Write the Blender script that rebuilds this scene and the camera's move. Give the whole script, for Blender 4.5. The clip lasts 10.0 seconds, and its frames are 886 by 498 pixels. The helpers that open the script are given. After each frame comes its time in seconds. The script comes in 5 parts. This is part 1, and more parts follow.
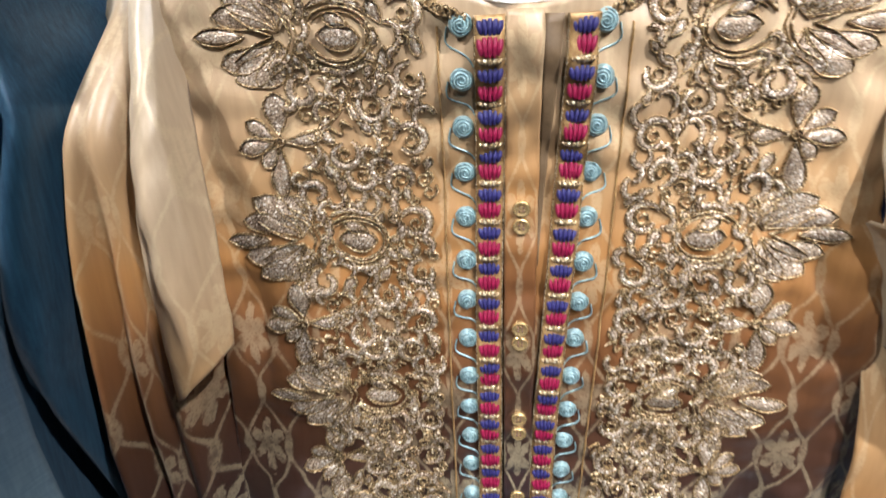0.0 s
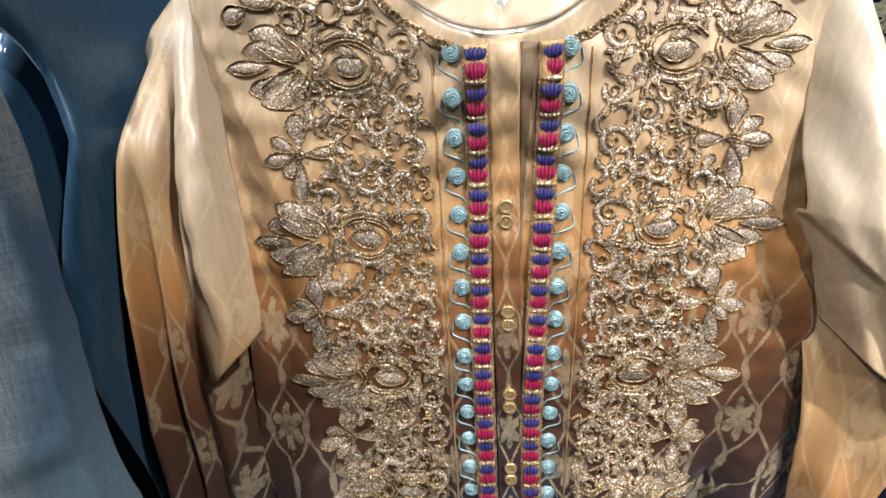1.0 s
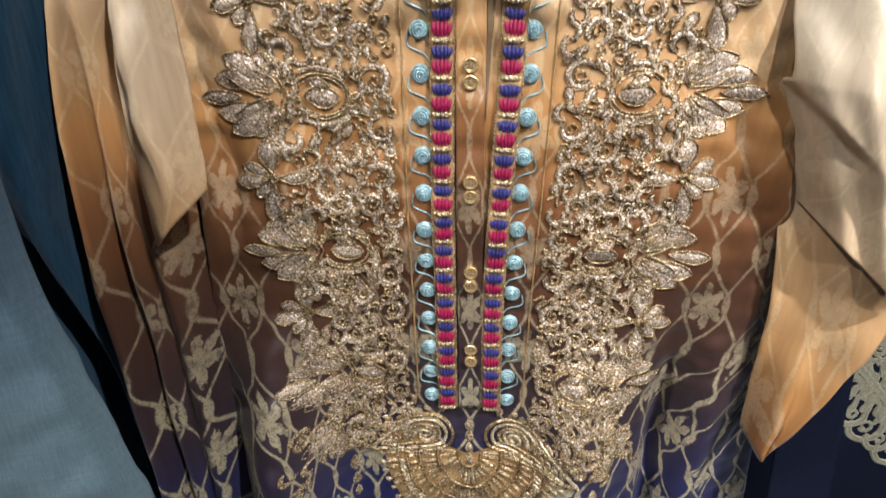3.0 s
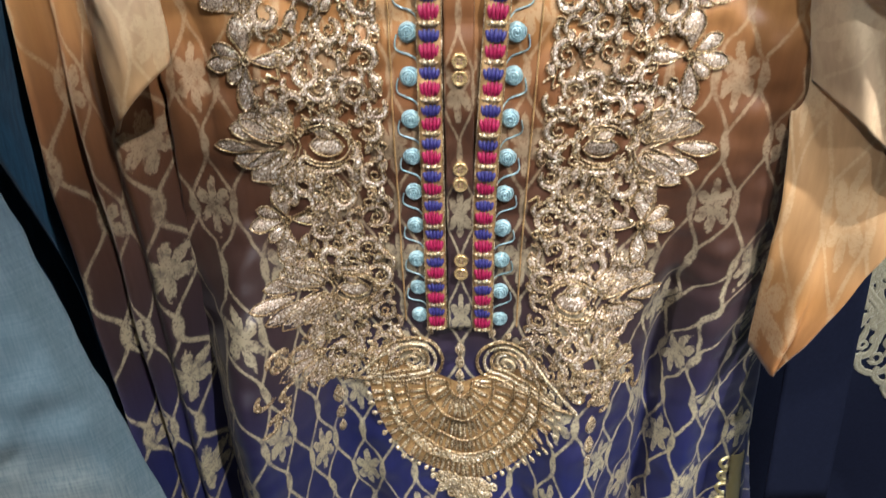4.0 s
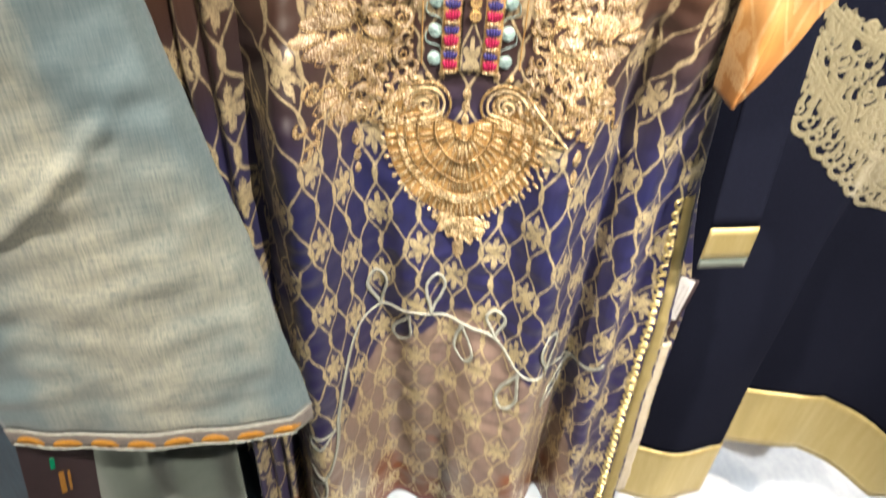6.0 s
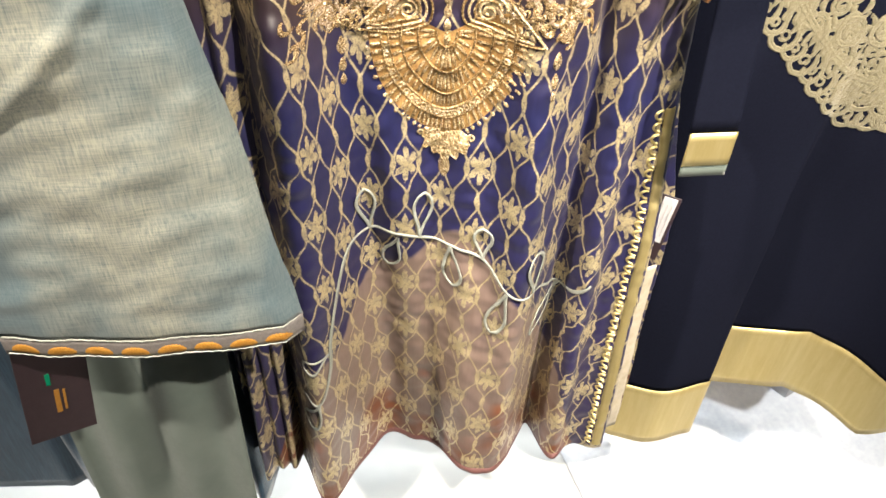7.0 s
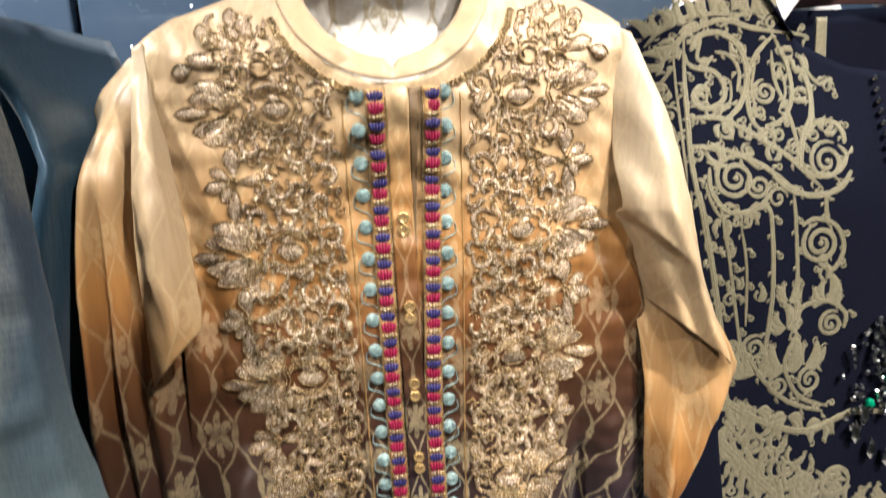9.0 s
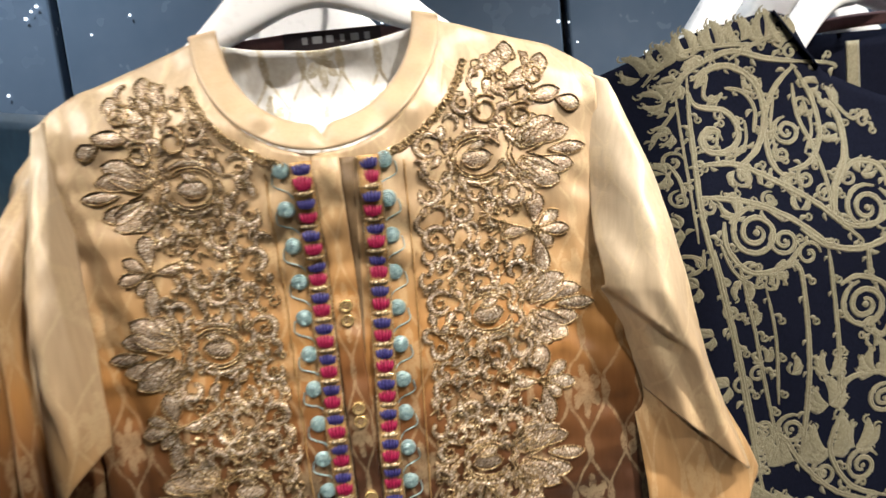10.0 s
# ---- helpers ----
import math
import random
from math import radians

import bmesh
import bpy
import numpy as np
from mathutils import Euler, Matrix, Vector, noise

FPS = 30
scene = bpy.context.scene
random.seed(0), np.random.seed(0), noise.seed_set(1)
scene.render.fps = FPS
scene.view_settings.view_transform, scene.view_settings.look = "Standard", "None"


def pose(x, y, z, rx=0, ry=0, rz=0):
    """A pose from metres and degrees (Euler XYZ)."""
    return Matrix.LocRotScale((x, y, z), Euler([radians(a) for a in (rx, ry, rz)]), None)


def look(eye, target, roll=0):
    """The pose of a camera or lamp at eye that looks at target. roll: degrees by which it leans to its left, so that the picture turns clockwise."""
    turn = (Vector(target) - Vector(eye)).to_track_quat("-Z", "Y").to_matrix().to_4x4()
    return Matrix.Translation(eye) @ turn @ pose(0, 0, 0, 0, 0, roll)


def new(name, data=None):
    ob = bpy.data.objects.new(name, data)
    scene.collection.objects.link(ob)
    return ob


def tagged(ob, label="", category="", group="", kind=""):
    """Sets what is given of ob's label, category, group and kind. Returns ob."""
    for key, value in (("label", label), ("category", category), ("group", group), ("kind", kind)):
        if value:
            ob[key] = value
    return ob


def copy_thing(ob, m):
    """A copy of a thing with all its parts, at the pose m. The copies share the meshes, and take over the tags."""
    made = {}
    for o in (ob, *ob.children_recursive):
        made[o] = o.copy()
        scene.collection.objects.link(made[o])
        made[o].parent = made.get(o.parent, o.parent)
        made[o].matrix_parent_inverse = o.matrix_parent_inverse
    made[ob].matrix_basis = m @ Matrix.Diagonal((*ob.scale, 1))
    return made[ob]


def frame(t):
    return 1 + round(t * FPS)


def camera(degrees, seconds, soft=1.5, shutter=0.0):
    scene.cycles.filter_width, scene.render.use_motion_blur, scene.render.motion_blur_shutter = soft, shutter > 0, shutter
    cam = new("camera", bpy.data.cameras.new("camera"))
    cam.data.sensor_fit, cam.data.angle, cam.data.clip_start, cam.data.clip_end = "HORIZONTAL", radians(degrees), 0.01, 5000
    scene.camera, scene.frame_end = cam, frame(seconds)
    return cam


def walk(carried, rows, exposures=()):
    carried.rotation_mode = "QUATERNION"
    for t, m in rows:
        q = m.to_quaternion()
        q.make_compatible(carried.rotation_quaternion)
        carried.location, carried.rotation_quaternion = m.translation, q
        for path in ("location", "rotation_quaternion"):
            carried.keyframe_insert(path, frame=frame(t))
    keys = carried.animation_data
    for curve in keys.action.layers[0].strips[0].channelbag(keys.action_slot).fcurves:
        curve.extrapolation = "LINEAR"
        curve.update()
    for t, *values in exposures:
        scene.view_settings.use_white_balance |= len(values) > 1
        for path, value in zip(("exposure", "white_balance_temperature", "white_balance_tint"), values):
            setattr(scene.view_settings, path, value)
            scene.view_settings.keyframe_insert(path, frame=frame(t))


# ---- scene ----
cam = camera(64.6, 10.0, 1.5, 0.5)
PATH = [
    (0, (-0.008, -0.338, 1.424), (-0.183, 1.474, 0.596), -2.2),
    (0.5, (-0.005, -0.387, 1.414), (-0.166, 1.452, 0.643), -2.9),
    (1, (-0.009, -0.404, 1.427), (-0.146, 1.449, 0.689), -3.2),
    (1.5, (-0.005, -0.399, 1.425), (-0.122, 1.442, 0.654), -2.5),
    (2, (0.002, -0.398, 1.41), (-0.121, 1.446, 0.645), -1.1),
    (2.5, (0.009, -0.404, 1.382), (-0.122, 1.42, 0.572), -0.6),
    (2.7, (0.01, -0.398, 1.395), (-0.123, 1.363, 0.457), -1.0),
    (3.8, (0.016, -0.393, 1.326), (-0.098, 1.371, 0.39), -1.2),
    (4, (0.012, -0.395, 1.314), (-0.09, 1.371, 0.38), -1.0),
    (4.5, (0.005, -0.402, 1.299), (-0.068, 1.335, 0.312), -0.3),
    (5, (-0.018, -0.434, 1.292), (-0.057, 1.251, 0.216), 0.9),
    (5.5, (-0.04, -0.475, 1.29), (-0.039, 1.175, 0.159), 1.8),
    (6, (-0.044, -0.503, 1.282), (0.046, 1.033, 0.004), 3.1),
    (6.2, (-0.043, -0.508, 1.279), (0.049, 0.981, -0.052), 3.2),
    (7.3, (-0.039, -0.574, 1.217), (0.095, 1.025, 0.023), 1.5),
    (7.5, (-0.043, -0.567, 1.23), (0.099, 1.083, 0.108), 0.5),
    (7.8, (-0.041, -0.53, 1.28), (0.136, 1.174, 0.248), 0.9),
    (8, (-0.049, -0.536, 1.275), (0.166, 1.272, 0.446), -0.1),
    (8.2, (-0.057, -0.526, 1.301), (0.211, 1.323, 0.587), -0.8),
    (8.5, (-0.048, -0.528, 1.34), (0.205, 1.363, 0.739), -2.0),
    (8.7, (-0.041, -0.534, 1.34), (0.198, 1.399, 0.888), -3.0),
    (9, (-0.037, -0.531, 1.367), (0.21, 1.419, 1.0), -3.5),
    (9.5, (-0.02, -0.517, 1.38), (0.201, 1.457, 1.144), -4.8),
    (10, (0.045, -0.457, 1.386), (0.143, 1.522, 1.116), -6.2),
]
walk(cam, [(t, look(eye, target, roll)) for t, eye, target, roll in PATH], [
    (0.0, -0.02, 5550, 10), (2.7, -0.04, 5550, 10), (4.0, 0.18, 5500, 10), (4.6, 0.47, 5900, 10), (5.2, 0.80, 7000, 10), (6.0, 1.08, 7100, 10),
    (7.4, 1.18, 7100, 10), (8.0, 0.92, 7400, 10), (8.3, 0.78, 6600, 10), (8.7, 0.42, 6600, 10), (9.2, 0.04, 6400, 10), (10.0, -0.14, 6500, 10)])

# ---- light ----
world = bpy.data.worlds.new("shop_ambient")
scene.world = world
world.use_nodes = True
world.node_tree.nodes["Background"].inputs[0].default_value = (1.0, 0.94, 0.86, 1)
world.node_tree.nodes["Background"].inputs[1].default_value = 0.035


def spot_lamp(name, eye, target, watts, size, colour, cone=70):
    data = bpy.data.lights.new(name, "SPOT")
    data.energy, data.shadow_soft_size, data.color = watts, size, colour
    data.spot_size, data.spot_blend = radians(cone), 0.9
    ob = new(name, data)
    ob.matrix_world = look(eye, target)
    return ob


WARM = (1.0, 0.925, 0.84)
# every lamp is out of view; the first two follow the cast shadows
LAMPS = [(0.92, -1.15, 2.74), (-1.00, -0.85, 2.74), (1.9, -1.1, 2.74), (0.55, -2.00, 2.74), (-0.70, 0.22, 2.74), (0.75, 0.22, 2.74)]
COOL = (0.80, 0.90, 1.0)
spot_lamp("unseen_lamp_bulb", LAMPS[0], (0.34, 0.05, 1.20), 330, 0.03, WARM, 42)
spot_lamp("unseen_lamp_bulb", LAMPS[1], (-0.26, -0.08, 1.08), 195, 0.03, WARM, 38)
# lamp added to brighten the floor on the right
spot_lamp("unseen_lamp_bulb", LAMPS[2], (1.0, 0.4, 0.1), 90, 0.03, WARM, 50)
# frontal fill, added to lift the sleeves' shade and give glints
spot_lamp("unseen_lamp_bulb", LAMPS[3], (0.34, 0.05, 1.14), 190, 0.03, WARM, 26)
# two cool wall washers, added because the panels were too dark
spot_lamp("unseen_lamp_bulb", LAMPS[4], (-0.70, 0.66, 1.3), 270, 0.03, COOL, 75)
spot_lamp("unseen_lamp_bulb", LAMPS[5], (0.75, 0.66, 1.3), 140, 0.03, COOL, 75)


# ---- materials ----
class Nodes:
    """A material and short ways to its nodes."""

    def __init__(self, name):
        self.mat = bpy.data.materials.new(name)
        self.mat.use_nodes = True
        self.tree = self.mat.node_tree
        self.bsdf = self.tree.nodes["Principled BSDF"]

    def node(self, kind):
        return self.tree.nodes.new(kind)

    def link(self, a, b):
        if isinstance(a, bpy.types.NodeSocket):
            self.tree.links.new(a, b)
        else:
            b.default_value = a

    def m(self, op, a, b=0.0, c=0.0):
        n = self.node("ShaderNodeMath")
        n.operation = op
        for k, value in enumerate((a, b, c)):
            self.link(value, n.inputs[k])
        return n.outputs[0]

    def set(self, key, value):
        self.link(value, self.bsdf.inputs[key])
        return self

    def uv(self):
        sep = self.node("ShaderNodeSeparateXYZ")
        source = self.node("ShaderNodeUVMap")
        source.uv_map = "UVMap"
        self.link(source.outputs[0], sep.inputs[0])
        return sep.outputs[0], sep.outputs[1]

    def place(self, scale=(1, 1, 1)):
        n = self.node("ShaderNodeMapping")
        n.inputs["Scale"].default_value = scale
        self.link(self.node("ShaderNodeTexCoord").outputs["Object"], n.inputs[0])
        return n.outputs[0]

    def noise(self, scale, detail=3.0, vector=None, rough=0.5):
        n = self.node("ShaderNodeTexNoise")
        n.inputs["Scale"].default_value, n.inputs["Detail"].default_value, n.inputs["Roughness"].default_value = scale, detail, rough
        self.link(vector if vector is not None else self.place(), n.inputs["Vector"])
        return n.outputs["Fac"]

    def ramp(self, fac, stops, mode="LINEAR"):
        n = self.node("ShaderNodeValToRGB")
        n.color_ramp.interpolation = mode
        for _ in stops[2:]:
            n.color_ramp.elements.new(0.5)
        for el, (pos, col) in zip(n.color_ramp.elements, stops):
            el.position, el.color = pos, (*col, 1)
        self.link(fac, n.inputs[0])
        return n.outputs[0]

    def mix(self, fac, a, b, mode="MIX"):
        n = self.node("ShaderNodeMix")
        n.data_type, n.blend_type = "RGBA", mode
        self.link(fac, n.inputs[0])
        for value, k in ((a, 6), (b, 7)):
            self.link((*value, 1) if isinstance(value, tuple) else value, n.inputs[k])
        return n.outputs[2]

    def span(self, value, a, b, lo=0.0, hi=1.0):
        n = self.node("ShaderNodeMapRange")
        for k, v in enumerate((value, a, b, lo, hi)):
            self.link(v, n.inputs[k])
        return n.outputs[0]

    def bump(self, height, strength=0.3, distance=0.001):
        n = self.node("ShaderNodeBump")
        n.inputs["Strength"].default_value, n.inputs["Distance"].default_value = strength, distance
        self.link(height, n.inputs["Height"])
        self.link(n.outputs[0], self.bsdf.inputs["Normal"])
        return self


def plain(name, a, b, rough, metal=0.0, scale=60.0, bump=0.2, depth=0.0006, sheen=0.0, stretch=(1, 1, 1), coat=0.0):
    """Two tones mixed by noise at two scales, with fine relief."""
    n = Nodes(name)
    coarse = n.noise(scale, 4.0, n.place(stretch))
    fine = n.noise(scale * 9, 2.0, n.place(stretch))
    both = n.m("ADD", n.m("MULTIPLY", coarse, 0.65), n.m("MULTIPLY", fine, 0.35))
    n.set("Base Color", n.mix(n.span(both, 0.3, 0.7), a, b))
    n.set("Roughness", n.span(fine, 0.3, 0.7, rough * 0.85, min(1, rough * 1.15))).set("Metallic", metal)
    n.set("Sheen Weight", sheen).set("Coat Weight", coat)
    return n.bump(both, bump, depth).mat


CELL, ROW = 0.0262, 0.0405


def brocade(name, stops, faint=0.0, lining=False):
    """Dyed satin with a woven gold ogee lattice; every third cell holds a flower."""
    n = Nodes(name)
    u, v = n.uv()
    wob = n.noise(7.0, 2.0)
    p = n.m("DIVIDE", n.m("ADD", u, n.m("MULTIPLY", n.m("SUBTRACT", wob, 0.5), 0.003)), CELL)
    q = n.m("DIVIDE", v, ROW)
    swing = n.m("MULTIPLY", n.m("MAXIMUM", n.m("MINIMUM", n.m("MULTIPLY", n.m("COSINE", n.m("MULTIPLY", q, math.pi)), 1.22), 1.0), -1.0), 0.25)
    off = n.m("ADD", swing, 0.25)
    d1 = n.m("ABSOLUTE", n.m("WRAP", n.m("SUBTRACT", p, off), 0.5, -0.5))
    d2 = n.m("ABSOLUTE", n.m("WRAP", n.m("ADD", p, off), 0.5, -0.5))
    rag = n.noise(900.0, 2.0)
    ragged = n.noise(260.0, 3.0)
    line = n.m("MINIMUM", d1, d2)
    # thicker at the knots where two lines meet
    knot = n.m("MULTIPLY", n.m("POWER", n.m("ABSOLUTE", n.m("COSINE", n.m("MULTIPLY", q, math.pi))), 6.0), 0.065)
    width = n.m("ADD", n.m("ADD", 0.042, knot), n.m("MULTIPLY", n.m("SUBTRACT", rag, 0.5), 0.08))
    lines = n.span(n.m("SUBTRACT", line, width), 0.02, -0.02)

    def flower(shift):
        dp = n.m("MULTIPLY", n.m("WRAP", n.m("SUBTRACT", p, 1.5 * shift), 1.5, -1.5), CELL)
        dq = n.m("MULTIPLY", n.m("WRAP", n.m("SUBTRACT", q, shift), 1.0, -1.0), ROW)
        ang = n.m("ARCTAN2", dp, n.m("MULTIPLY", dq, 0.6))
        rad = n.m("SQRT", n.m("ADD", n.m("MULTIPLY", dp, dp), n.m("MULTIPLY", n.m("MULTIPLY", dq, 0.6), n.m("MULTIPLY", dq, 0.6))))
        petal = n.m("ABSOLUTE", n.m("COSINE", n.m("MULTIPLY", ang, 3.0)))
        edge = n.m("ADD", 0.0050, n.m("MULTIPLY", petal, 0.0066))
        edge = n.m("ADD", edge, n.m("MULTIPLY", n.m("SUBTRACT", ragged, 0.5), 0.008))
        return n.span(n.m("SUBTRACT", rad, edge), 0.0006, -0.0006)

    gold = n.m("MAXIMUM", lines, n.m("MAXIMUM", flower(0.0), flower(1.0)))
    worn = n.m("MULTIPLY", n.span(n.noise(160.0, 3.0), 0.30, 0.52, 0.35, 1.0), n.span(n.noise(620.0, 2.0), 0.36, 0.46, 0.45, 1.0))
    gold = n.m("MULTIPLY", gold, worn)
    if lining:
        cloth = n.mix(0.5, (0.8, 0.8, 0.78), (0.8, 0.8, 0.78))
        thread = n.m("MULTIPLY", gold, 0.75)
    else:
        h = n.m("ADD", v, n.m("MULTIPLY", n.m("SUBTRACT", n.noise(9.0, 3.0), 0.5), 0.06))
        cloth = n.ramp(n.span(h, 0.30, 1.50), stops)
        # the resist-dyed lower border, ending in a wavy edge
        wave = n.m("ADD", n.m("MULTIPLY", n.m("SINE", n.m("MULTIPLY", u, 55.0)), 0.012), n.m("MULTIPLY", n.m("SINE", n.m("ADD", n.m("MULTIPLY", u, 23.0), 1.0)), 0.022))
        below = n.span(n.m("SUBTRACT", v, n.m("ADD", wave, n.m("SUBTRACT", 0.738, n.m("MULTIPLY", n.m("MULTIPLY", u, u), 3.6)))), 0.003, -0.003)
        rust = n.span(n.m("ADD", n.noise(11.0, 2.0), n.m("MULTIPLY", n.m("SUBTRACT", 0.47, v), 2.2)), 0.5, 0.62)
        border = n.mix(rust, n.mix(n.noise(25.0, 3.0), (0.20, 0.145, 0.115), (0.14, 0.10, 0.10)), (0.15, 0.05, 0.022))
        cloth = n.mix(below, cloth, border)
        pale = n.span(v, 0.93, 1.12)
        thread = n.m("MULTIPLY", gold, n.m("SUBTRACT", 1.0, n.m("MULTIPLY", pale, 0.80)))
    streak = n.noise(300.0, 3.0, n.place((1, 1, 0.06)))
    cloth = n.mix(n.span(streak, 0.3, 0.75, 0.0, 0.35), cloth, n.mix(1.0, cloth, (0.55, 0.5, 0.45), "MULTIPLY"))
    tone = n.mix(rag, (0.60, 0.52, 0.33), (0.46, 0.37, 0.20))
    if not lining:
        tone = n.mix(pale, tone, (0.80, 0.66, 0.40))
    n.set("Base Color", n.mix(thread, cloth, tone))
    n.set("Metallic", n.m("MULTIPLY", thread, 0.55)).set("Roughness", n.span(thread, 0.0, 1.0, 0.42, 0.36))
    n.set("Sheen Weight", 0.05).set("Sheen Roughness", 0.4)
    relief = n.m("ADD", n.m("MULTIPLY", thread, 1.0), n.m("MULTIPLY", n.noise(1400.0, 1.0), 0.35))
    return n.bump(relief, 0.35, 0.0006).mat


# dye from navy to pale gold; brown stops also darkened for shade low down
OMBRE = [(0.0, (0.030, 0.022, 0.06)), (0.52, (0.012, 0.014, 0.062)), (0.565, (0.018, 0.016, 0.050)), (0.605, (0.028, 0.018, 0.024)),
         (0.655, (0.036, 0.018, 0.014)), (0.715, (0.064, 0.026, 0.011)), (0.765, (0.165, 0.068, 0.022)), (0.805, (0.35, 0.170, 0.052)), (0.845, (0.42, 0.255, 0.115)), (0.885, (0.45, 0.315, 0.180)), (0.95, (0.49, 0.37, 0.235)), (1.0, (0.54, 0.44, 0.31))]
M_KURTA = brocade("ombre_brocade", OMBRE)
M_LINING = brocade("white_brocade", OMBRE, lining=True)
M_COLLAR = plain("pale_gold_satin", (0.44, 0.315, 0.185), (0.51, 0.385, 0.245), 0.45, sheen=0.2)


def thread(name, dark, mid, light, metal, rough):
    """Metal thread: shade in the gaps between stitches and glints on single strands are put into the colour."""
    n = Nodes(name)
    strand = n.noise(1300.0, 2.0)
    tone = n.noise(90.0, 3.0)
    cells = n.node("ShaderNodeTexVoronoi")
    cells.inputs["Scale"].default_value = 1100.0
    n.link(n.place(), cells.inputs["Vector"])
    body = n.mix(n.span(n.m("ADD", n.m("MULTIPLY", strand, 0.75), n.m("MULTIPLY", tone, 0.25)), 0.40, 0.56), dark, mid)
    split = n.node("ShaderNodeSeparateColor")
    n.link(cells.outputs["Color"], split.inputs[0])
    # glitter painted as light cells
    n.set("Base Color", n.mix(n.span(split.outputs[0], 0.80, 0.95), body, light))
    n.set("Metallic", metal).set("Roughness", n.span(split.outputs[1], 0.0, 1.0, rough * 0.6, rough * 1.5))
    return n.bump(n.m("ADD", split.outputs[2], strand), 0.7, 0.0006).mat


M_CORD = thread("gold_cord", (0.12, 0.075, 0.036), (0.53, 0.39, 0.21), (0.95, 0.82, 0.58), 0.55, 0.30)
# gold cord darkened to stand for the shadow round the padded pieces
M_EDGE = thread("shade_edged_cord", (0.055, 0.030, 0.012), (0.37, 0.25, 0.115), (0.9, 0.73, 0.46), 0.6, 0.32)
M_SILVER = thread("antique_silver_thread", (0.13, 0.080, 0.045), (0.52, 0.40, 0.28), (0.95, 0.86, 0.72), 0.38, 0.28)
M_BRIGHT = thread("bright_gold_thread", (0.20, 0.12, 0.04), (0.60, 0.48, 0.29), (0.97, 0.88, 0.68), 0.5, 0.28)
M_RED = plain("magenta_thread", (0.15, 0.002, 0.022), (0.30, 0.004, 0.055), 0.55, 0.0, 500.0, 0.6)
M_BLUE = plain("blue_thread", (0.015, 0.013, 0.075), (0.032, 0.026, 0.14), 0.55, 0.0, 500.0, 0.6)
M_TURQ = plain("turquoise_thread", (0.10, 0.20, 0.22), (0.42, 0.54, 0.53), 0.34, 0.45, 420.0, 0.9)
M_TRIM = plain("rust_gold_ribbon", (0.26, 0.13, 0.05), (0.50, 0.33, 0.13), 0.45, 0.4, 400.0, 0.6)
M_BUTTON = plain("polished_gold", (0.62, 0.42, 0.17), (0.74, 0.53, 0.25), 0.25, 0.75, 90.0, 0.1)
M_CREAM = plain("cream_cord", (0.24, 0.26, 0.235), (0.36, 0.38, 0.34), 0.5, 0.2, 500.0, 0.6)
M_STRIP = plain("cream_brocade", (0.36, 0.31, 0.22), (0.52, 0.47, 0.38), 0.5, 0.1, 90.0, 0.5)
M_NAVY = plain("navy_crepe", (0.004, 0.0048, 0.010), (0.0065, 0.0078, 0.016), 0.85, 0.0, 350.0, 0.4)
M_NAVY.node_tree.nodes["Principled BSDF"].inputs["Specular IOR Level"].default_value = 0.03
M_KHAKI = plain("khaki_gold_embroidery", (0.13, 0.115, 0.066), (0.24, 0.215, 0.135), 0.55, 0.2, 420.0, 0.8, 0.0008, sheen=0.2)
M_BAND = plain("gold_lame", (0.52, 0.42, 0.18), (0.62, 0.52, 0.26), 0.36, 0.7, 120.0, 0.3, stretch=(1, 1, 0.1))
M_HEMGREY = plain("grey_ribbon", (0.14, 0.13, 0.13), (0.22, 0.20, 0.19), 0.6, 0.1, 300.0, 0.6)
M_ORANGE = plain("orange_gold_thread", (0.34, 0.15, 0.02), (0.50, 0.25, 0.05), 0.45, 0.3, 400.0, 0.8)
M_WHITE = plain("white_plastic", (0.82, 0.82, 0.82), (0.85, 0.85, 0.85), 0.3, 0.0, 20.0, 0.03)
M_GREY = plain("grey_plastic", (0.4, 0.4, 0.42), (0.45, 0.45, 0.46), 0.35, 0.0, 20.0, 0.03)
M_CARD = plain("dark_card", (0.030, 0.018, 0.022), (0.04, 0.025, 0.03), 0.5, 0.0, 80.0, 0.1)
M_PAPER = plain("white_paper", (0.50, 0.50, 0.54), (0.64, 0.64, 0.64), 0.7, 0.0, 80.0, 0.1)
M_FLOOR = plain("polished_tile", (0.44, 0.43, 0.41), (0.52, 0.51, 0.49), 0.08, 0.0, 2.0, 0.01, coat=0.4)
M_WALL = plain("painted_plaster", (0.20, 0.19, 0.18), (0.25, 0.24, 0.22), 0.8, 0.0, 6.0, 0.1)
M_CEIL = plain("white_ceiling", (0.75, 0.74, 0.6), (0.80, 0.79, 0.77), 0.85, 0.0, 6.0, 0.1)
M_PANEL = plain("blue_lacquered_panel", (0.085, 0.12, 0.165), (0.12, 0.155, 0.205), 0.25, 0.0, 3.0, 0.03, coat=0.5)
M_BEAD = plain("silver_bead", (0.75, 0.75, 0.76), (0.85, 0.85, 0.86), 0.12, 1.0, 200.0, 0.1)
M_EMERALD = plain("green_stone", (0.0, 0.18, 0.09), (0.0, 0.25, 0.13), 0.1, 0.0, 200.0, 0.05, coat=0.6)
M_SEAM = plain("maroon_brown", (0.13, 0.055, 0.055), (0.17, 0.075, 0.07), 0.55, 0.0, 300.0, 0.4)
M_GAP_SHADE = plain("olive_gap_shade", (0.12, 0.075, 0.035), (0.17, 0.11, 0.055), 0.6, 0.0, 300.0, 0.4)
M_PINK = plain("pale_pink_satin", (0.52, 0.34, 0.36), (0.60, 0.42, 0.43), 0.4, 0.0, 60.0, 0.1)
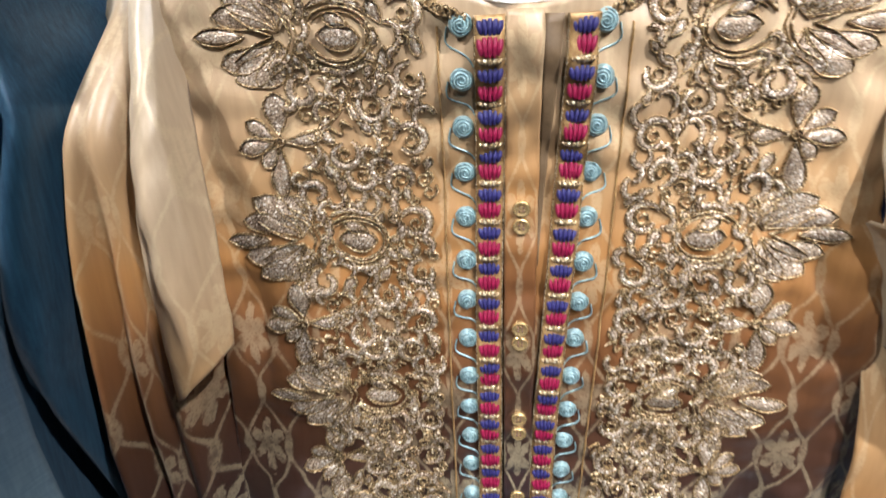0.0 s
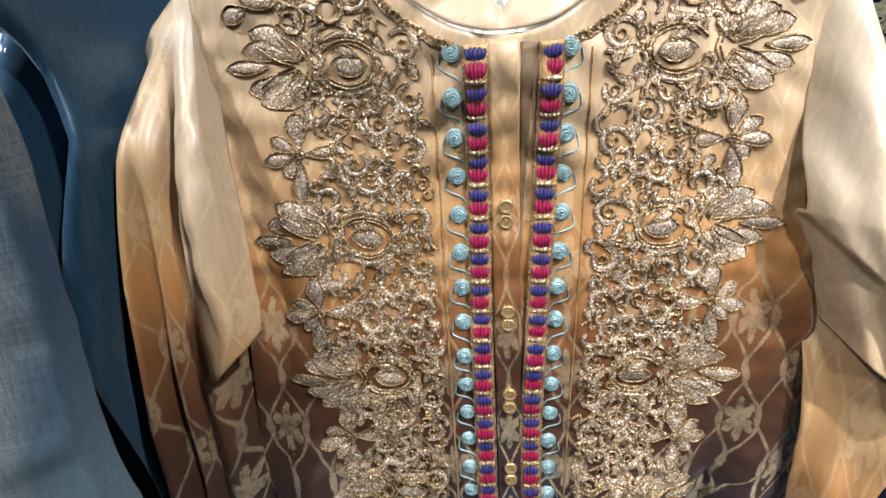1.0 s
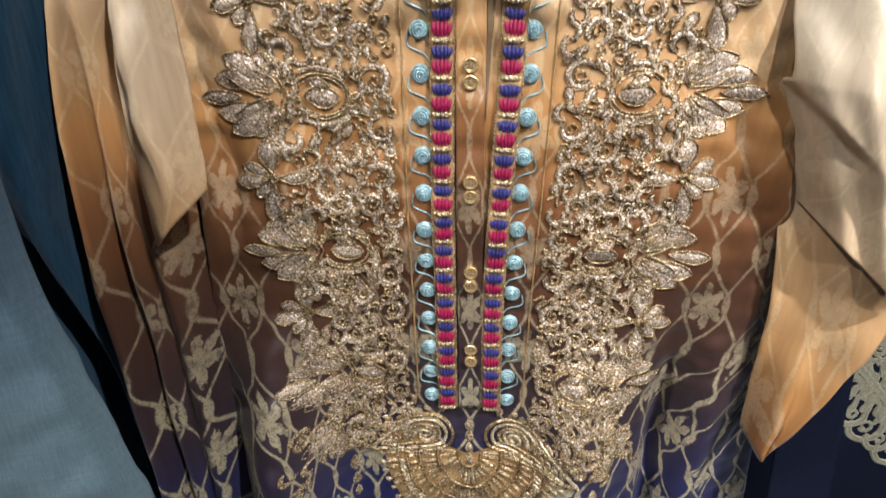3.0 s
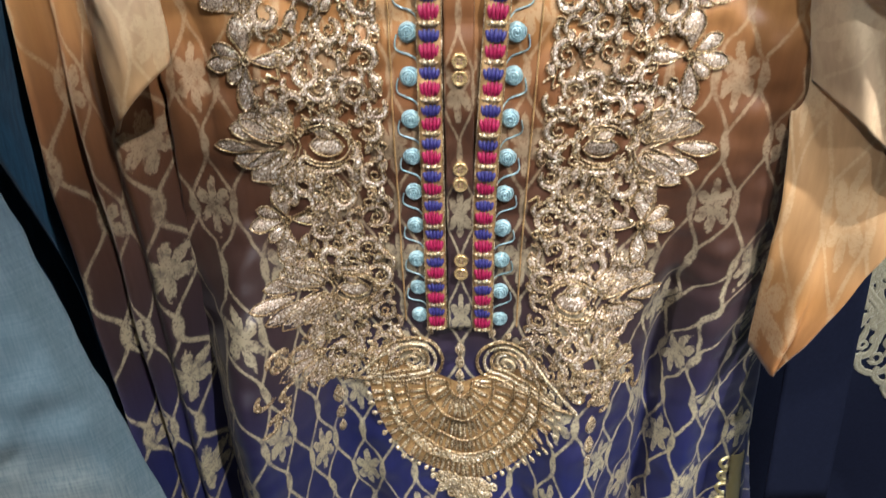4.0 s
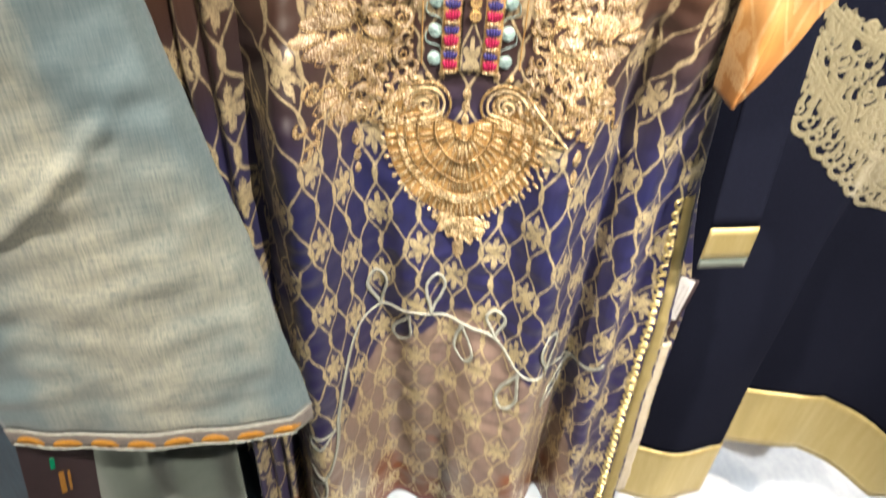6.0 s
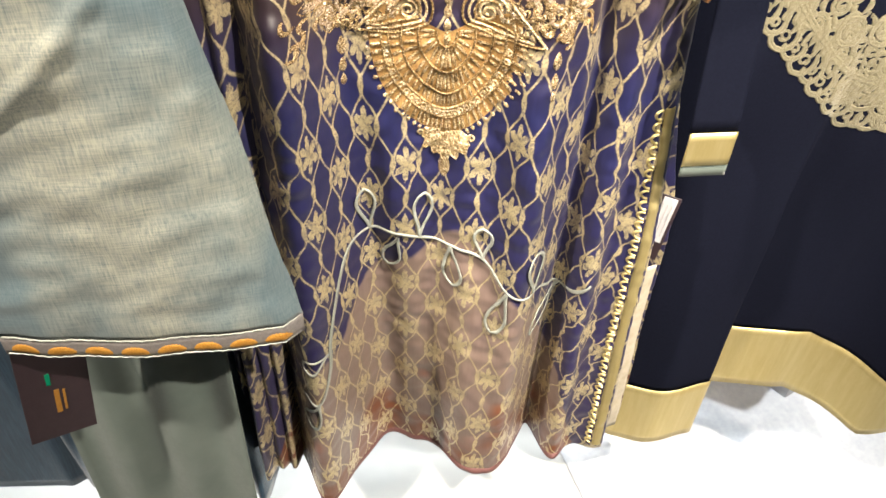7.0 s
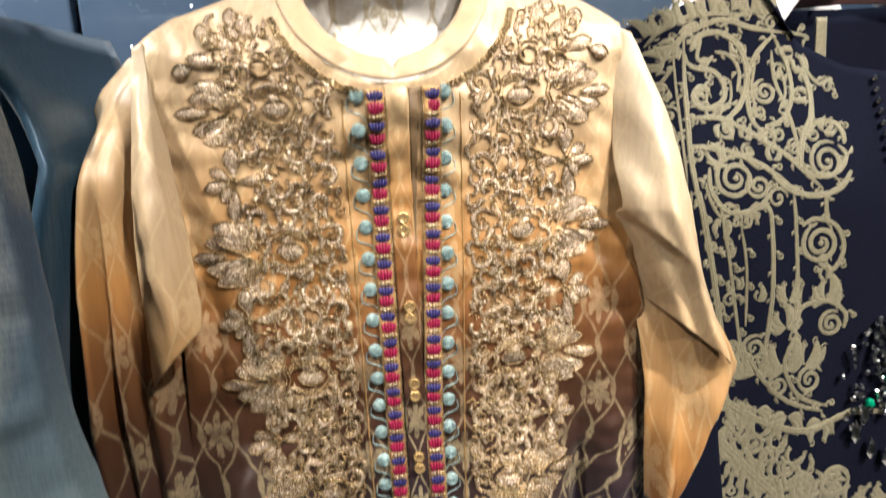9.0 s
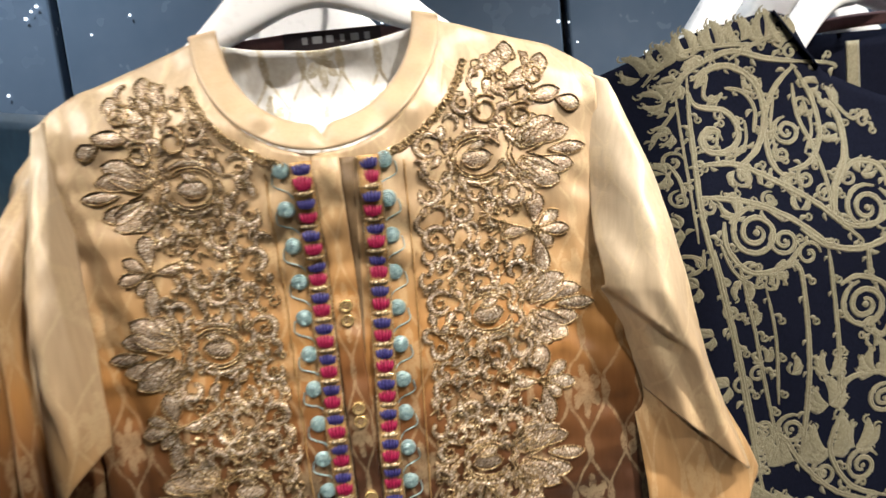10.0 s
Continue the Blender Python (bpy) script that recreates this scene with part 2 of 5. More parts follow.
M_METAL = plain("chromed_steel", (0.6, 0.6, 0.6), (0.65, 0.65, 0.65), 0.15, 1.0, 60.0, 0.03)


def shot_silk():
    """Teal silk shot with gold slubs; its upright sheen band and upper shade are put into the colour."""
    n = Nodes("shot_teal_silk")
    u, v = n.uv()
    slub = n.noise(900.0, 4.0, n.place((1, 1, 0.06)))
    cross = n.noise(900.0, 3.0, n.place((0.06, 0.06, 1)))
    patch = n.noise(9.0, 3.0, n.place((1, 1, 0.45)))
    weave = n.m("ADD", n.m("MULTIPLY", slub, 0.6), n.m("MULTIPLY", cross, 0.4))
    # sheen of the curved sleeve, painted as a fixed upright gold band
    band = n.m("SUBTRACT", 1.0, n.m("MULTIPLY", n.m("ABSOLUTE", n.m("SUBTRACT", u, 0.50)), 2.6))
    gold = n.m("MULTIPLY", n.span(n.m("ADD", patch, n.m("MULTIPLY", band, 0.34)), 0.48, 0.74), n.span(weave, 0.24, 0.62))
    # upper end bluer, and darkened to stand for the shade there
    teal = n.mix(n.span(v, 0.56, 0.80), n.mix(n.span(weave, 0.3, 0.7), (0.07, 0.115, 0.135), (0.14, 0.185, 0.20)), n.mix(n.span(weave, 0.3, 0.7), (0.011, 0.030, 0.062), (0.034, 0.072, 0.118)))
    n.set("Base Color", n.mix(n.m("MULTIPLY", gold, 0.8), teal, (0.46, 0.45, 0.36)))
    n.set("Metallic", n.m("MULTIPLY", gold, 0.25)).set("Roughness", 0.55).set("Sheen Weight", 0.15)
    return n.bump(weave, 0.3, 0.0005).mat


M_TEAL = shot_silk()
M_BLUE_SATIN = plain("deep_blue_satin", (0.009, 0.030, 0.060), (0.032, 0.092, 0.150), 0.34, 0.35, 500.0, 0.4, sheen=0.15, stretch=(1, 1, 0.06))
M_TEALDK = plain("grey_green_cotton", (0.085, 0.115, 0.10), (0.12, 0.15, 0.135), 0.7, 0.0, 30.0, 0.3, sheen=0.1)


def glow(name, colour, strength):
    n = Nodes(name)
    n.set("Base Color", (*colour, 1)).set("Emission Color", (*colour, 1)).set("Emission Strength", strength)
    return n.mat


M_STAR_GLOW = glow("reflected_star_glow", (0.9, 0.95, 1.0), 3.0)
M_LENS = glow("lamp_lens", (1.0, 0.9, 0.75), 12.0)


# ---- mesh tools ----
class MB:
    """Gathers vertices and faces of one mesh."""

    def __init__(self):
        self.v, self.f, self.uv = [], [], []

    def grid(self, rows, close=False):
        base, w = len(self.v), len(rows[0])
        for r in rows:
            self.v.extend(r)
        for j in range(len(rows) - 1):
            for i in range(w if close else w - 1):
                a, b = base + j * w + i, base + j * w + (i + 1) % w
                self.f.append((a, b, b + w, a + w))
        return self

    def mesh(self, name, material, smooth=True):
        me = bpy.data.meshes.new(name)
        me.from_pydata([tuple(p) for p in self.v], [], self.f)
        if smooth:
            me.polygons.foreach_set("use_smooth", [True] * len(me.polygons))
        if self.uv:
            layer = me.uv_layers.new(name="UVMap")
            idx = np.empty(len(me.loops), dtype=np.int32)
            me.loops.foreach_get("vertex_index", idx)
            layer.data.foreach_set("uv", np.array(self.uv, dtype=np.float32)[idx].ravel())
        me.materials.append(material)
        me.validate()
        return me


def thing(name, label, category, group="", kind=""):
    return tagged(new(name), label, category, group, kind)


def part(name, me, parent, label=""):
    ob = new(name, me)
    ob.parent = parent
    return tagged(ob, label)


def smooth(a, b, x):
    k = min(1.0, max(0.0, (x - a) / (b - a)))
    return k * k * (3 - 2 * k)


def lerp_table(table, x):
    """Smooth reading of a short table of (x, y), x rising."""
    xs, ys = [p[0] for p in table], [p[1] for p in table]
    return float(np.interp(x, xs, ys))


def sheet(fn, nu, nv, uvfn=None):
    """A cloth sheet from fn(s, t), both from 0 to 1; uvfn gives the weave's coordinates."""
    mb = MB()
    rows = []
    for j in range(nv + 1):
        row = []
        for i in range(nu + 1):
            p = fn(i / nu, j / nv)
            row.append(p)
            if uvfn != "arc":
                mb.uv.append(uvfn(i / nu, j / nv, p) if uvfn else (p[0], p[2]))
        if uvfn == "arc":
            run = [0.0]
            for a, b in zip(row, row[1:]):
                run.append(run[-1] + math.hypot(b.x - a.x, b.y - a.y))
            mb.uv.extend((k - run[nu // 2], p.z) for k, p in zip(run, row))
        rows.append(row)
    return mb.grid(rows)


def cloth(name, fn, nu, nv, material, parent, label="", uvfn=None, thick=0.0012):
    ob = part(name, sheet(fn, nu, nv, uvfn).mesh(name, material), parent, label)
    solid = ob.modifiers.new("thickness", "SOLIDIFY")
    solid.thickness, solid.offset = thick, 1.0
    return ob


def box_mesh(name, size, material, bevel=0.002):
    bm = bmesh.new()
    bmesh.ops.create_cube(bm, size=1.0)
    bmesh.ops.scale(bm, vec=size, verts=bm.verts)
    if bevel:
        bmesh.ops.bevel(bm, geom=bm.edges[:], offset=bevel, segments=2, affect="EDGES", profile=0.5)
    me = bpy.data.meshes.new(name)
    bm.to_mesh(me)
    bm.free()
    me.materials.append(material)
    return me


def setting(name, size, at, material, label, category, bevel=0.0):
    ob = tagged(new(name, box_mesh(name, size, material, bevel)), label, category, kind="structure")
    ob.location = at
    return ob


def tube(mb, path, radius, sides=8):
    rows = []
    for k, p in enumerate(path):
        a, b = Vector(path[max(0, k - 1)]), Vector(path[min(len(path) - 1, k + 1)])
        d = (b - a).normalized()
        side = d.cross(Vector((0.3, 1, 0.2))).normalized()
        up = side.cross(d)
        r = radius(k / (len(path) - 1)) if callable(radius) else radius
        rows.append([Vector(p) + (side * math.cos(2 * math.pi * i / sides) + up * math.sin(2 * math.pi * i / sides)) * r for i in range(sides)])
    return mb.grid(rows, close=True)


# ---- the shop round the rail ----
setting("floor", (7.0, 5.2, 0.1), (0.0, -1.4, -0.05), M_FLOOR, "polished white tile shop floor", "floor")
# ceiling, front and side walls are unseen, added to enclose light and reflections
setting("ceiling", (7.0, 5.2, 0.1), (0.0, -1.4, 2.85), M_CEIL, "unseen white ceiling that closes the shop", "ceiling")
setting("wall_back", (7.0, 0.1, 2.8), (0.0, 1.0, 1.4), M_WALL, "plaster wall behind the panels", "wall")
setting("wall_front", (7.0, 0.1, 2.8), (0.0, -3.95, 1.4), M_WALL, "unseen plain wall that closes the shop opposite the rail", "wall")
setting("wall_left", (0.1, 4.85, 2.8), (-3.45, -1.475, 1.4), M_WALL, "unseen plain side wall that closes the shop", "wall")
setting("wall_right", (0.1, 4.85, 2.8), (3.45, -1.475, 1.4), M_WALL, "unseen plain side wall that closes the shop", "wall")
for k, (x0, x1) in enumerate([(-2.2, -1.16), (-1.15, -0.42), (-0.41, 0.31), (0.32, 1.05), (1.06, 2.2)]):
    ob = setting("wall_panel", (x1 - x0, 0.03, 1.9), ((x0 + x1) / 2, 0.62, 1.75), M_PANEL, "glossy dark blue panel that carries painted reflections of tiny lights", "panel", 0.004)
# reflections of string lights in the gloss, drawn as small glowing stars
stars = MB()
random.seed(5)
for k in range(230):
    x, z = random.uniform(-1.1, 1.0), random.uniform(1.42, 1.9)
    r = random.uniform(0.0018, 0.0036)
    base = len(stars.v)
    for i in range(10):
        a, rr = math.pi * i / 5, r if i % 2 == 0 else r * 0.55
        stars.v.append((x + rr * math.cos(a), 0.602, z + rr * math.sin(a)))
    stars.f.append(tuple(range(base, base + 10)))
tagged(new("reflected_stars", stars.mesh("reflected_stars", M_STAR_GLOW, False)), "tiny glowing stars standing in for lights reflected in the dark panel", "lights", kind="stuff")
# housings for all the lamps, the added ones too; none is in view
for x, y, z in LAMPS:
    lamp = thing("downlight", "round ceiling lamp out of view, placed for its light", "ceiling light", "ceiling downlights")
    lamp.location = (x, y, 2.8)
    mb = MB()
    mb.grid([[(r * math.cos(2 * math.pi * i / 24), r * math.sin(2 * math.pi * i / 24), h) for i in range(24)] for r, h in ((0.036, 0.0), (0.04, -0.006), (0.055, -0.006), (0.058, 0.0))], True)
    part("rim", mb.mesh("rim", M_WHITE), lamp)
    mb = MB()
    mb.grid([[(r * math.cos(2 * math.pi * i / 24), r * math.sin(2 * math.pi * i / 24), -0.002) for i in range(24)] for r in (0.001, 0.036)], True)
    part("lens", mb.mesh("lens", M_LENS), lamp)

# ---- the ombre kurta ----
HALF_R = [(0.33, 0.244), (0.60, 0.236), (0.75, 0.234), (0.90, 0.230), (1.01, 0.225), (1.14, 0.214), (1.24, 0.196), (1.29, 0.176), (1.50, 0.178)]
HALF_L = [(0.33, 0.196), (0.60, 0.202), (0.90, 0.200), (1.00, 0.190), (1.10, 0.178), (1.20, 0.172), (1.25, 0.176), (1.29, 0.178), (1.50, 0.178)]


def half(side, z):
    return lerp_table(HALF_R if side > 0 else HALF_L, z)


def drape(x, z):
    """Depth of the kurta's front at x, z: pleats that deepen downwards, the chest, small creases."""
    low = smooth(1.16, 0.98, z)
    y = 0.022 * smooth(1.22, 0.95, z)
    y -= 0.070 * low * math.exp(-((x + 0.140) / 0.030) ** 2)
    y -= 0.036 * low * math.exp(-((x - 0.080) / 0.034) ** 2)
    y += 0.022 * low * math.exp(-((x - 0.142) / 0.011) ** 2)
    y -= 0.012 * low * math.exp(-((x - 0.170) / 0.014) ** 2)
    deep = smooth(0.85, 0.40, z)
    y += 0.030 * deep * math.cos((x + 0.045) * 34.0) * smooth(0.17, 0.12, abs(x))
    y += 0.006 * smooth(1.02, 0.8, z) * math.sin(x * 95.0 + 3.0 * z)
    edge = max(0.0, abs(x) - 0.165) / 0.045
    y += 0.014 * edge * edge * smooth(0.7, 1.0, z) * smooth(1.27, 1.18, z)
    y -= 0.018 * smooth(1.30, 1.39, z) * math.exp(-(x / 0.06) ** 2)
    y += 0.030 * smooth(1.41, 1.48, z)
    # creases fanning from the shoulder and puckers beside the placket
    y += 0.0034 * noise.noise(Vector((x * 26, 1.7, z * 13)))
    y += 0.0025 * noise.noise(Vector((x * 60, 4.2, z * 75)))
    pull = x + 0.35 * (z - 1.30)
    y += 0.0022 * smooth(1.26, 1.34, z) * noise.noise(Vector((pull * 70, 8.0, z * 16)))
    y += 0.0030 * smooth(1.06, 1.12, z) * smooth(1.34, 1.26, z) * noise.noise(Vector((x * 48, 6.0, z * 20)))
    y += 0.0016 * smooth(0.09, 0.03, abs(x)) * smooth(1.28, 1.36, z) * math.sin((z + abs(x) * 0.6) * 190)
    return y


def neck_z(x):
    k = min(1.0, abs(x) / 0.080)
    return 1.474 - 0.080 * math.sqrt(max(0.0, 1 - k * k)) ** 1.15


def shoulder_z(x):
    ax = abs(x)
    return neck_z(x) if ax < 0.080 else 1.474 - 0.35 * (ax - 0.080) - 3.2 * max(0, ax - 0.15) ** 1.6


def hem_z(x):
    return 0.375 + 0.010 * math.sin(x * 30)


def front(s, t):
    a = 2 * s - 1
    z0, z1 = hem_z(a * 0.19), shoulder_z(a * 0.178)
    z = z0 + (z1 - z0) * t
    x = a * half(a, z)
    return Vector((x, drape(x, z), z))


kurta = thing("kurta", "long gold-to-navy ombre brocade kurta with gold embroidery", "kurta")
cloth("front_panel", front, 190, 330, M_KURTA, kurta, "ombre brocade front from pale gold through caramel to navy", "arc")


def back(s, t):
    a = 2 * s - 1
    z0, z1 = 0.385, (shoulder_z(a * 0.178) if abs(a * 0.178) > 0.08 else 1.476 - 0.012 * math.cos(a * 0.178 / 0.08 * math.pi / 2))
    z = z0 + (z1 - z0) * t
    x = a * (half(a, z) + 0.036 * smooth(0.95, 0.75, z))
    roll = math.sqrt(max(0.0, 1 - a * a))
    y = drape(x * 0.97, z) + 0.006 + 0.055 * roll * smooth(1.49, 1.43, z) + 0.03 * (1 - smooth(0.75, 0.95, z))
    return Vector((x, y, z))


cloth("back_lining", lambda s, t: back(s, 0.84 + 0.16 * t) + Vector((0, -0.004, 0)), 60, 40, M_LINING, kurta, "white inner side of the brocade yoke")
cloth("back_panel", lambda s, t: back(s, 0.9 * t), 60, 120, M_KURTA, kurta, "ombre brocade back panel")


def collar_band(s, t):
    a = math.pi * s
    rx, rz = 0.0825 - 0.017 * t, 0.082 - 0.011 * t
    x = -rx * math.cos(a)
    z = 1.478 - rz * math.sin(a) ** 1.1 + 0.004 * t
    z += 0.007 * t * math.exp(-(x / 0.004) ** 2) * -1
    return Vector((x, drape(x, z) - 0.0012 - 0.0012 * math.sin(math.pi * t) + 0.008 * t + 0.0012 * noise.noise(Vector((x * 90, 2.0, z * 60))), z))


cloth("collar", collar_band, 80, 8, M_COLLAR, kurta, "plain pale gold satin band collar", thick=0.002)


# dark band at the back neck: the hanger's shade put into a brown strip
def collar_back(s, t):
    a = math.pi * s
    x = -0.074 * math.cos(a)
    return Vector((x, 0.035 + 0.045 * math.sin(a), 1.470 - 0.006 * math.sin(a) + 0.020 * t * math.sin(a)))


cloth("back_collar", collar_back, 40, 3, M_SEAM, kurta, "inner back collar, coloured brown for the shade under the hanger", thick=0.002)


for side in (-1, 1):
    cloth("side_strip", lambda s, t: Vector((side * (half(side, 0.40 + 0.30 * t) + 0.004 + 0.016 * s), drape(side * 0.18, 0.40 + 0.30 * t) + 0.016 + 0.006 * s, 0.40 + 0.30 * t)), 4, 40, M_STRIP, kurta, "pale cream strip beside the side slit")


# sleeves: a pale front flap, and the dyed cloth that falls behind it
def left_flap(s, t):
    # s runs from the front fold to the armhole, t from the slanting hem up to the shoulder
    zh = lerp_table([(0.0, 1.194), (0.5, 1.214), (1.0, 1.232)], s)
    zt = 1.428 + 0.004 * s
    z = zh + (zt - zh) * t
    xl = lerp_table([(1.19, -0.186), (1.25, -0.185), (1.33, -0.184), (1.40, -0.182), (1.432, -0.180)], z)
    xr = lerp_table([(1.20, -0.149), (1.25, -0.147), (1.29, -0.152), (1.36, -0.164), (1.432, -0.172)], z)
    x = xl + (xr - xl) * s
    y = -0.040 * smooth(1.44, 1.30, z) - 0.013 * math.sin(math.pi * s) * smooth(1.43, 1.33, z)
    y += 0.022 * smooth(0.82, 1.0, s) * smooth(1.24, 1.34, z)
    y += 0.0045 * smooth(1.43, 1.36, z) * noise.noise(Vector((x * 55 + z * 14, 3.0, z * 16))) + 0.0016 * noise.noise(Vector((x * 90, 5.0, z * 60 - x * 40)))
    return Vector((x, y + 0.002, z))


arm = part("sleeve", sheet(left_flap, 40, 80, lambda s, t, p: (p.x * 1.3, p.z + 0.09)).mesh("sleeve", M_KURTA), kurta, "pale gold sleeve, its hem folded to a point")
arm.modifiers.new("thickness", "SOLIDIFY").thickness = 0.0014


def left_fall(s, t):
    # s runs from the outer edge round to the kurta's side
    # below the sleeve this sheet stands in for the kurta's own side
    z = 0.40 + 1.026 * t
    xl = lerp_table([(0.40, -0.262), (0.60, -0.255), (0.80, -0.262), (0.95, -0.270), (1.06, -0.276), (1.16, -0.280), (1.26, -0.270), (1.34, -0.246), (1.40, -0.222), (1.426, -0.196)], z)
    xr = lerp_table([(0.60, -0.150), (1.10, -0.140), (1.25, -0.146), (1.30, -0.160), (1.426, -0.176)], z)
    x = xl + (xr - xl) * s
    near = smooth(0.0, 0.42, s) * smooth(1.0, 0.50, s)
    y = 0.050 - 0.080 * near * smooth(1.43, 1.33, z) - 0.026 * smooth(0.5, 1.0, s)
    y += 0.008 * math.cos(s * 21 + 0.5 + 1.5 * z) * smooth(1.42, 1.25, z) + 0.006 * math.sin(s * 41 + 2.0 * z) * smooth(1.35, 1.15, z)
    y += 0.004 * noise.noise(Vector((x * 34, 9.0, z * 12)))
    return Vector((x, y, z))


cloth("sleeve_back", left_fall, 90, 135, M_KURTA, arm, "outer sleeve cloth from gold to dark brown, its low end standing in for the kurta side", lambda s, t, p: (p.x * 1.5, p.z - 0.012 + 0.02 * (1 - s)))


def right_bell(s, t):
    # s runs from the armhole to the outer edge
    zh = lerp_table([(0.0, 1.212), (0.5, 1.190), (1.0, 1.163)], s)
    zt = 1.428 - 0.006 * s
    z = zh + (zt - zh) * t
    xl = lerp_table([(1.163, 0.202), (1.212, 0.195), (1.26, 0.181), (1.29, 0.168), (1.32, 0.166), (1.44, 0.174)], z)
    xr = lerp_table([(1.16, 0.250), (1.26, 0.222), (1.35, 0.205), (1.41, 0.190), (1.44, 0.178)], z)
    x = xl + (xr - xl) * s
    y = -0.046 * math.sin(math.pi * (0.05 + 0.60 * s)) * smooth(1.45, 1.30, z) - 0.008 * 0.5 * math.cos(s * 12.0 + z * 18) * smooth(1.38, 1.22, z)
    y += 0.0045 * smooth(1.44, 1.36, z) * noise.noise(Vector((x * 30 - z * 12, 13.0, z * 20))) + 0.0024 * noise.noise(Vector((x * 60, 15.0, z * 42 + x * 30)))
    # the fold that springs from the armhole
    d = (z - 1.288) + 0.95 * (x - 0.168)
    y -= 0.017 * smooth(-0.001, 0.003, d) * smooth(0.060, 0.006, d) * smooth(0.214, 0.194, x)
    return Vector((x, y + 0.004, z))


arm = part("sleeve", sheet(right_bell, 60, 110, lambda s, t, p: (p.x * 1.4, p.z + 0.17)).mesh("sleeve", M_KURTA), kurta, "pale gold sleeve folded back above the elbow")
arm.modifiers.new("thickness", "SOLIDIFY").thickness = 0.0014


def right_lower(s, t):
    z = 1.030 + 0.250 * t
    xl = lerp_table([(1.03, 0.197), (1.12, 0.194), (1.20, 0.188), (1.28, 0.174)], z)
    xr = lerp_table([(1.03, 0.203), (1.08, 0.227), (1.131, 0.246), (1.158, 0.259), (1.18, 0.250), (1.28, 0.205)], z)
    x = xl + (xr - xl) * s
    y = -0.016 - 0.012 * s + 0.020 * smooth(0.5, 0.1, s) + 0.005 * math.sin(s * 7 + z * 26) + 0.004 * noise.noise(Vector((x * 40, 2.0, z * 30)))
    return Vector((x, y, z))


cloth("lower_sleeve", right_lower, 34, 50, M_KURTA, arm, "orange-gold lower sleeve below the fold", lambda s, t, p: (p.x * 1.4, p.z * 0.55 + 0.67))

# ---- white hanger ----
hanger = thing("coat_hanger", "wide white moulded plastic coat hanger inside the kurta", "hanger")


def hanger_body(mb, half_span=0.165, rise=0.0):
    rows = []
    for i in range(61):
        a = -1 + 2 * i / 60
        x = a * half_span
        top = 1.466 + 0.088 * math.exp(-(x / 0.066) ** 2) - 0.062 * smooth(0.07, 0.16, abs(x)) - 0.004 * abs(a) + rise
        bot = 1.494 - 0.023 * smooth(0.0, 0.08, abs(x)) - 0.085 * smooth(0.08, 0.175, abs(x))
        th = 0.010 + 0.006 * smooth(0.03, 0.15, abs(x))
        zc, hz = (top + bot) / 2, max(0.006, (top - bot) / 2)
        rows.append([(x, 0.048 + th * math.copysign(abs(math.cos(b)) ** 0.5, math.cos(b)), zc + hz * math.copysign(abs(math.sin(b)) ** 0.5, math.sin(b))) for b in [2 * math.pi * k / 20 for k in range(20)]])
    mb.grid(rows, close=True)
    return mb


part("body", hanger_body(MB()).mesh("body", M_WHITE), hanger)
hook = [(0.0, 0.048, 1.52 + 0.05 * k / 4) for k in range(5)] + [(0.028 - 0.028 * math.cos(a), 0.048, 1.58 + 0.028 * math.sin(a)) for a in [math.pi * k / 14 * 1.25 for k in range(15)]]
part("hook", tube(MB(), hook, 0.0022).mesh("hook", M_METAL), hanger, "chromed steel hook")
label_strip = part("neck_label", box_mesh("neck_label", (0.075, 0.0012, 0.013), M_CARD, 0.0004), kurta, "black woven neck label with pale bars")
label_strip.location = (0.010, 0.070, 1.476)
for k, w in enumerate((0.004, 0.007, 0.005, 0.003, 0.006, 0.004)):
    ob = part("print_bar", box_mesh("print_bar", (w, 0.0006, 0.005), M_GREY, 0.0), label_strip)
    ob.location = (-0.022 + 0.009 * k, -0.0010, 0.0)
tagged(copy_thing(hanger, pose(-0.012, 0.085, -0.014, 0, 0, 4)), "wide white moulded plastic coat hanger behind the kurta")
rail = tagged(new("clothes_rail", tube(MB(), [(-1.6 + 0.1 * k, 0.048, 1.617) for k in range(33)], 0.010, 16).mesh("clothes_rail", M_METAL)), "round chromed clothes rail above the garments", "rail")

# ---- teal garment ----
teal = thing("teal_tunic", "shot teal and gold silk tunic with embroidered sleeve hem", "tunic")


def teal_sleeve(s, t):
    z = 0.788 + 0.632 * t
    xr = lerp_table([(0.785, -0.130), (0.88, -0.148), (0.95, -0.158), (1.07, -0.182), (1.10, -0.190), (1.21, -0.213), (1.27, -0.217), (1.352, -0.226), (1.42, -0.238)], z)
    xl = lerp_table([(0.80, -0.372), (1.00, -0.345), (1.20, -0.325), (1.42, -0.30)], z)
    x = xl + (xr - xl) * s
    z2 = z - 0.018 * (s - 0.2) * (1 - t) ** 3
    y = -0.150 + 0.030 * s + 0.012 * smooth(0.93, 1.0, s) - 0.012 * math.sin(math.pi * s)
    y += 0.004 * noise.noise(Vector((x * 14, 2.0, z * 18))) + 0.0014 * noise.noise(Vector((x * 11, 7.0, z * 30)))
    y -= 0.0035 * math.exp(-((z - 1.035 - 0.16 * (s - 0.5)) / 0.007) ** 2) * smooth(1.0, 0.5, s)
    y += 0.0022 * noise.noise(Vector((x * 22 + z * 20, 4.0, z * 55 - x * 20)))
    y += 0.02 * smooth(1.2, 1.42, z)
    return Vector((x, y, z2))


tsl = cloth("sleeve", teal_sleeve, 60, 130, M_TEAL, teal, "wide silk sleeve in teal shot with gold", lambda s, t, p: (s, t))
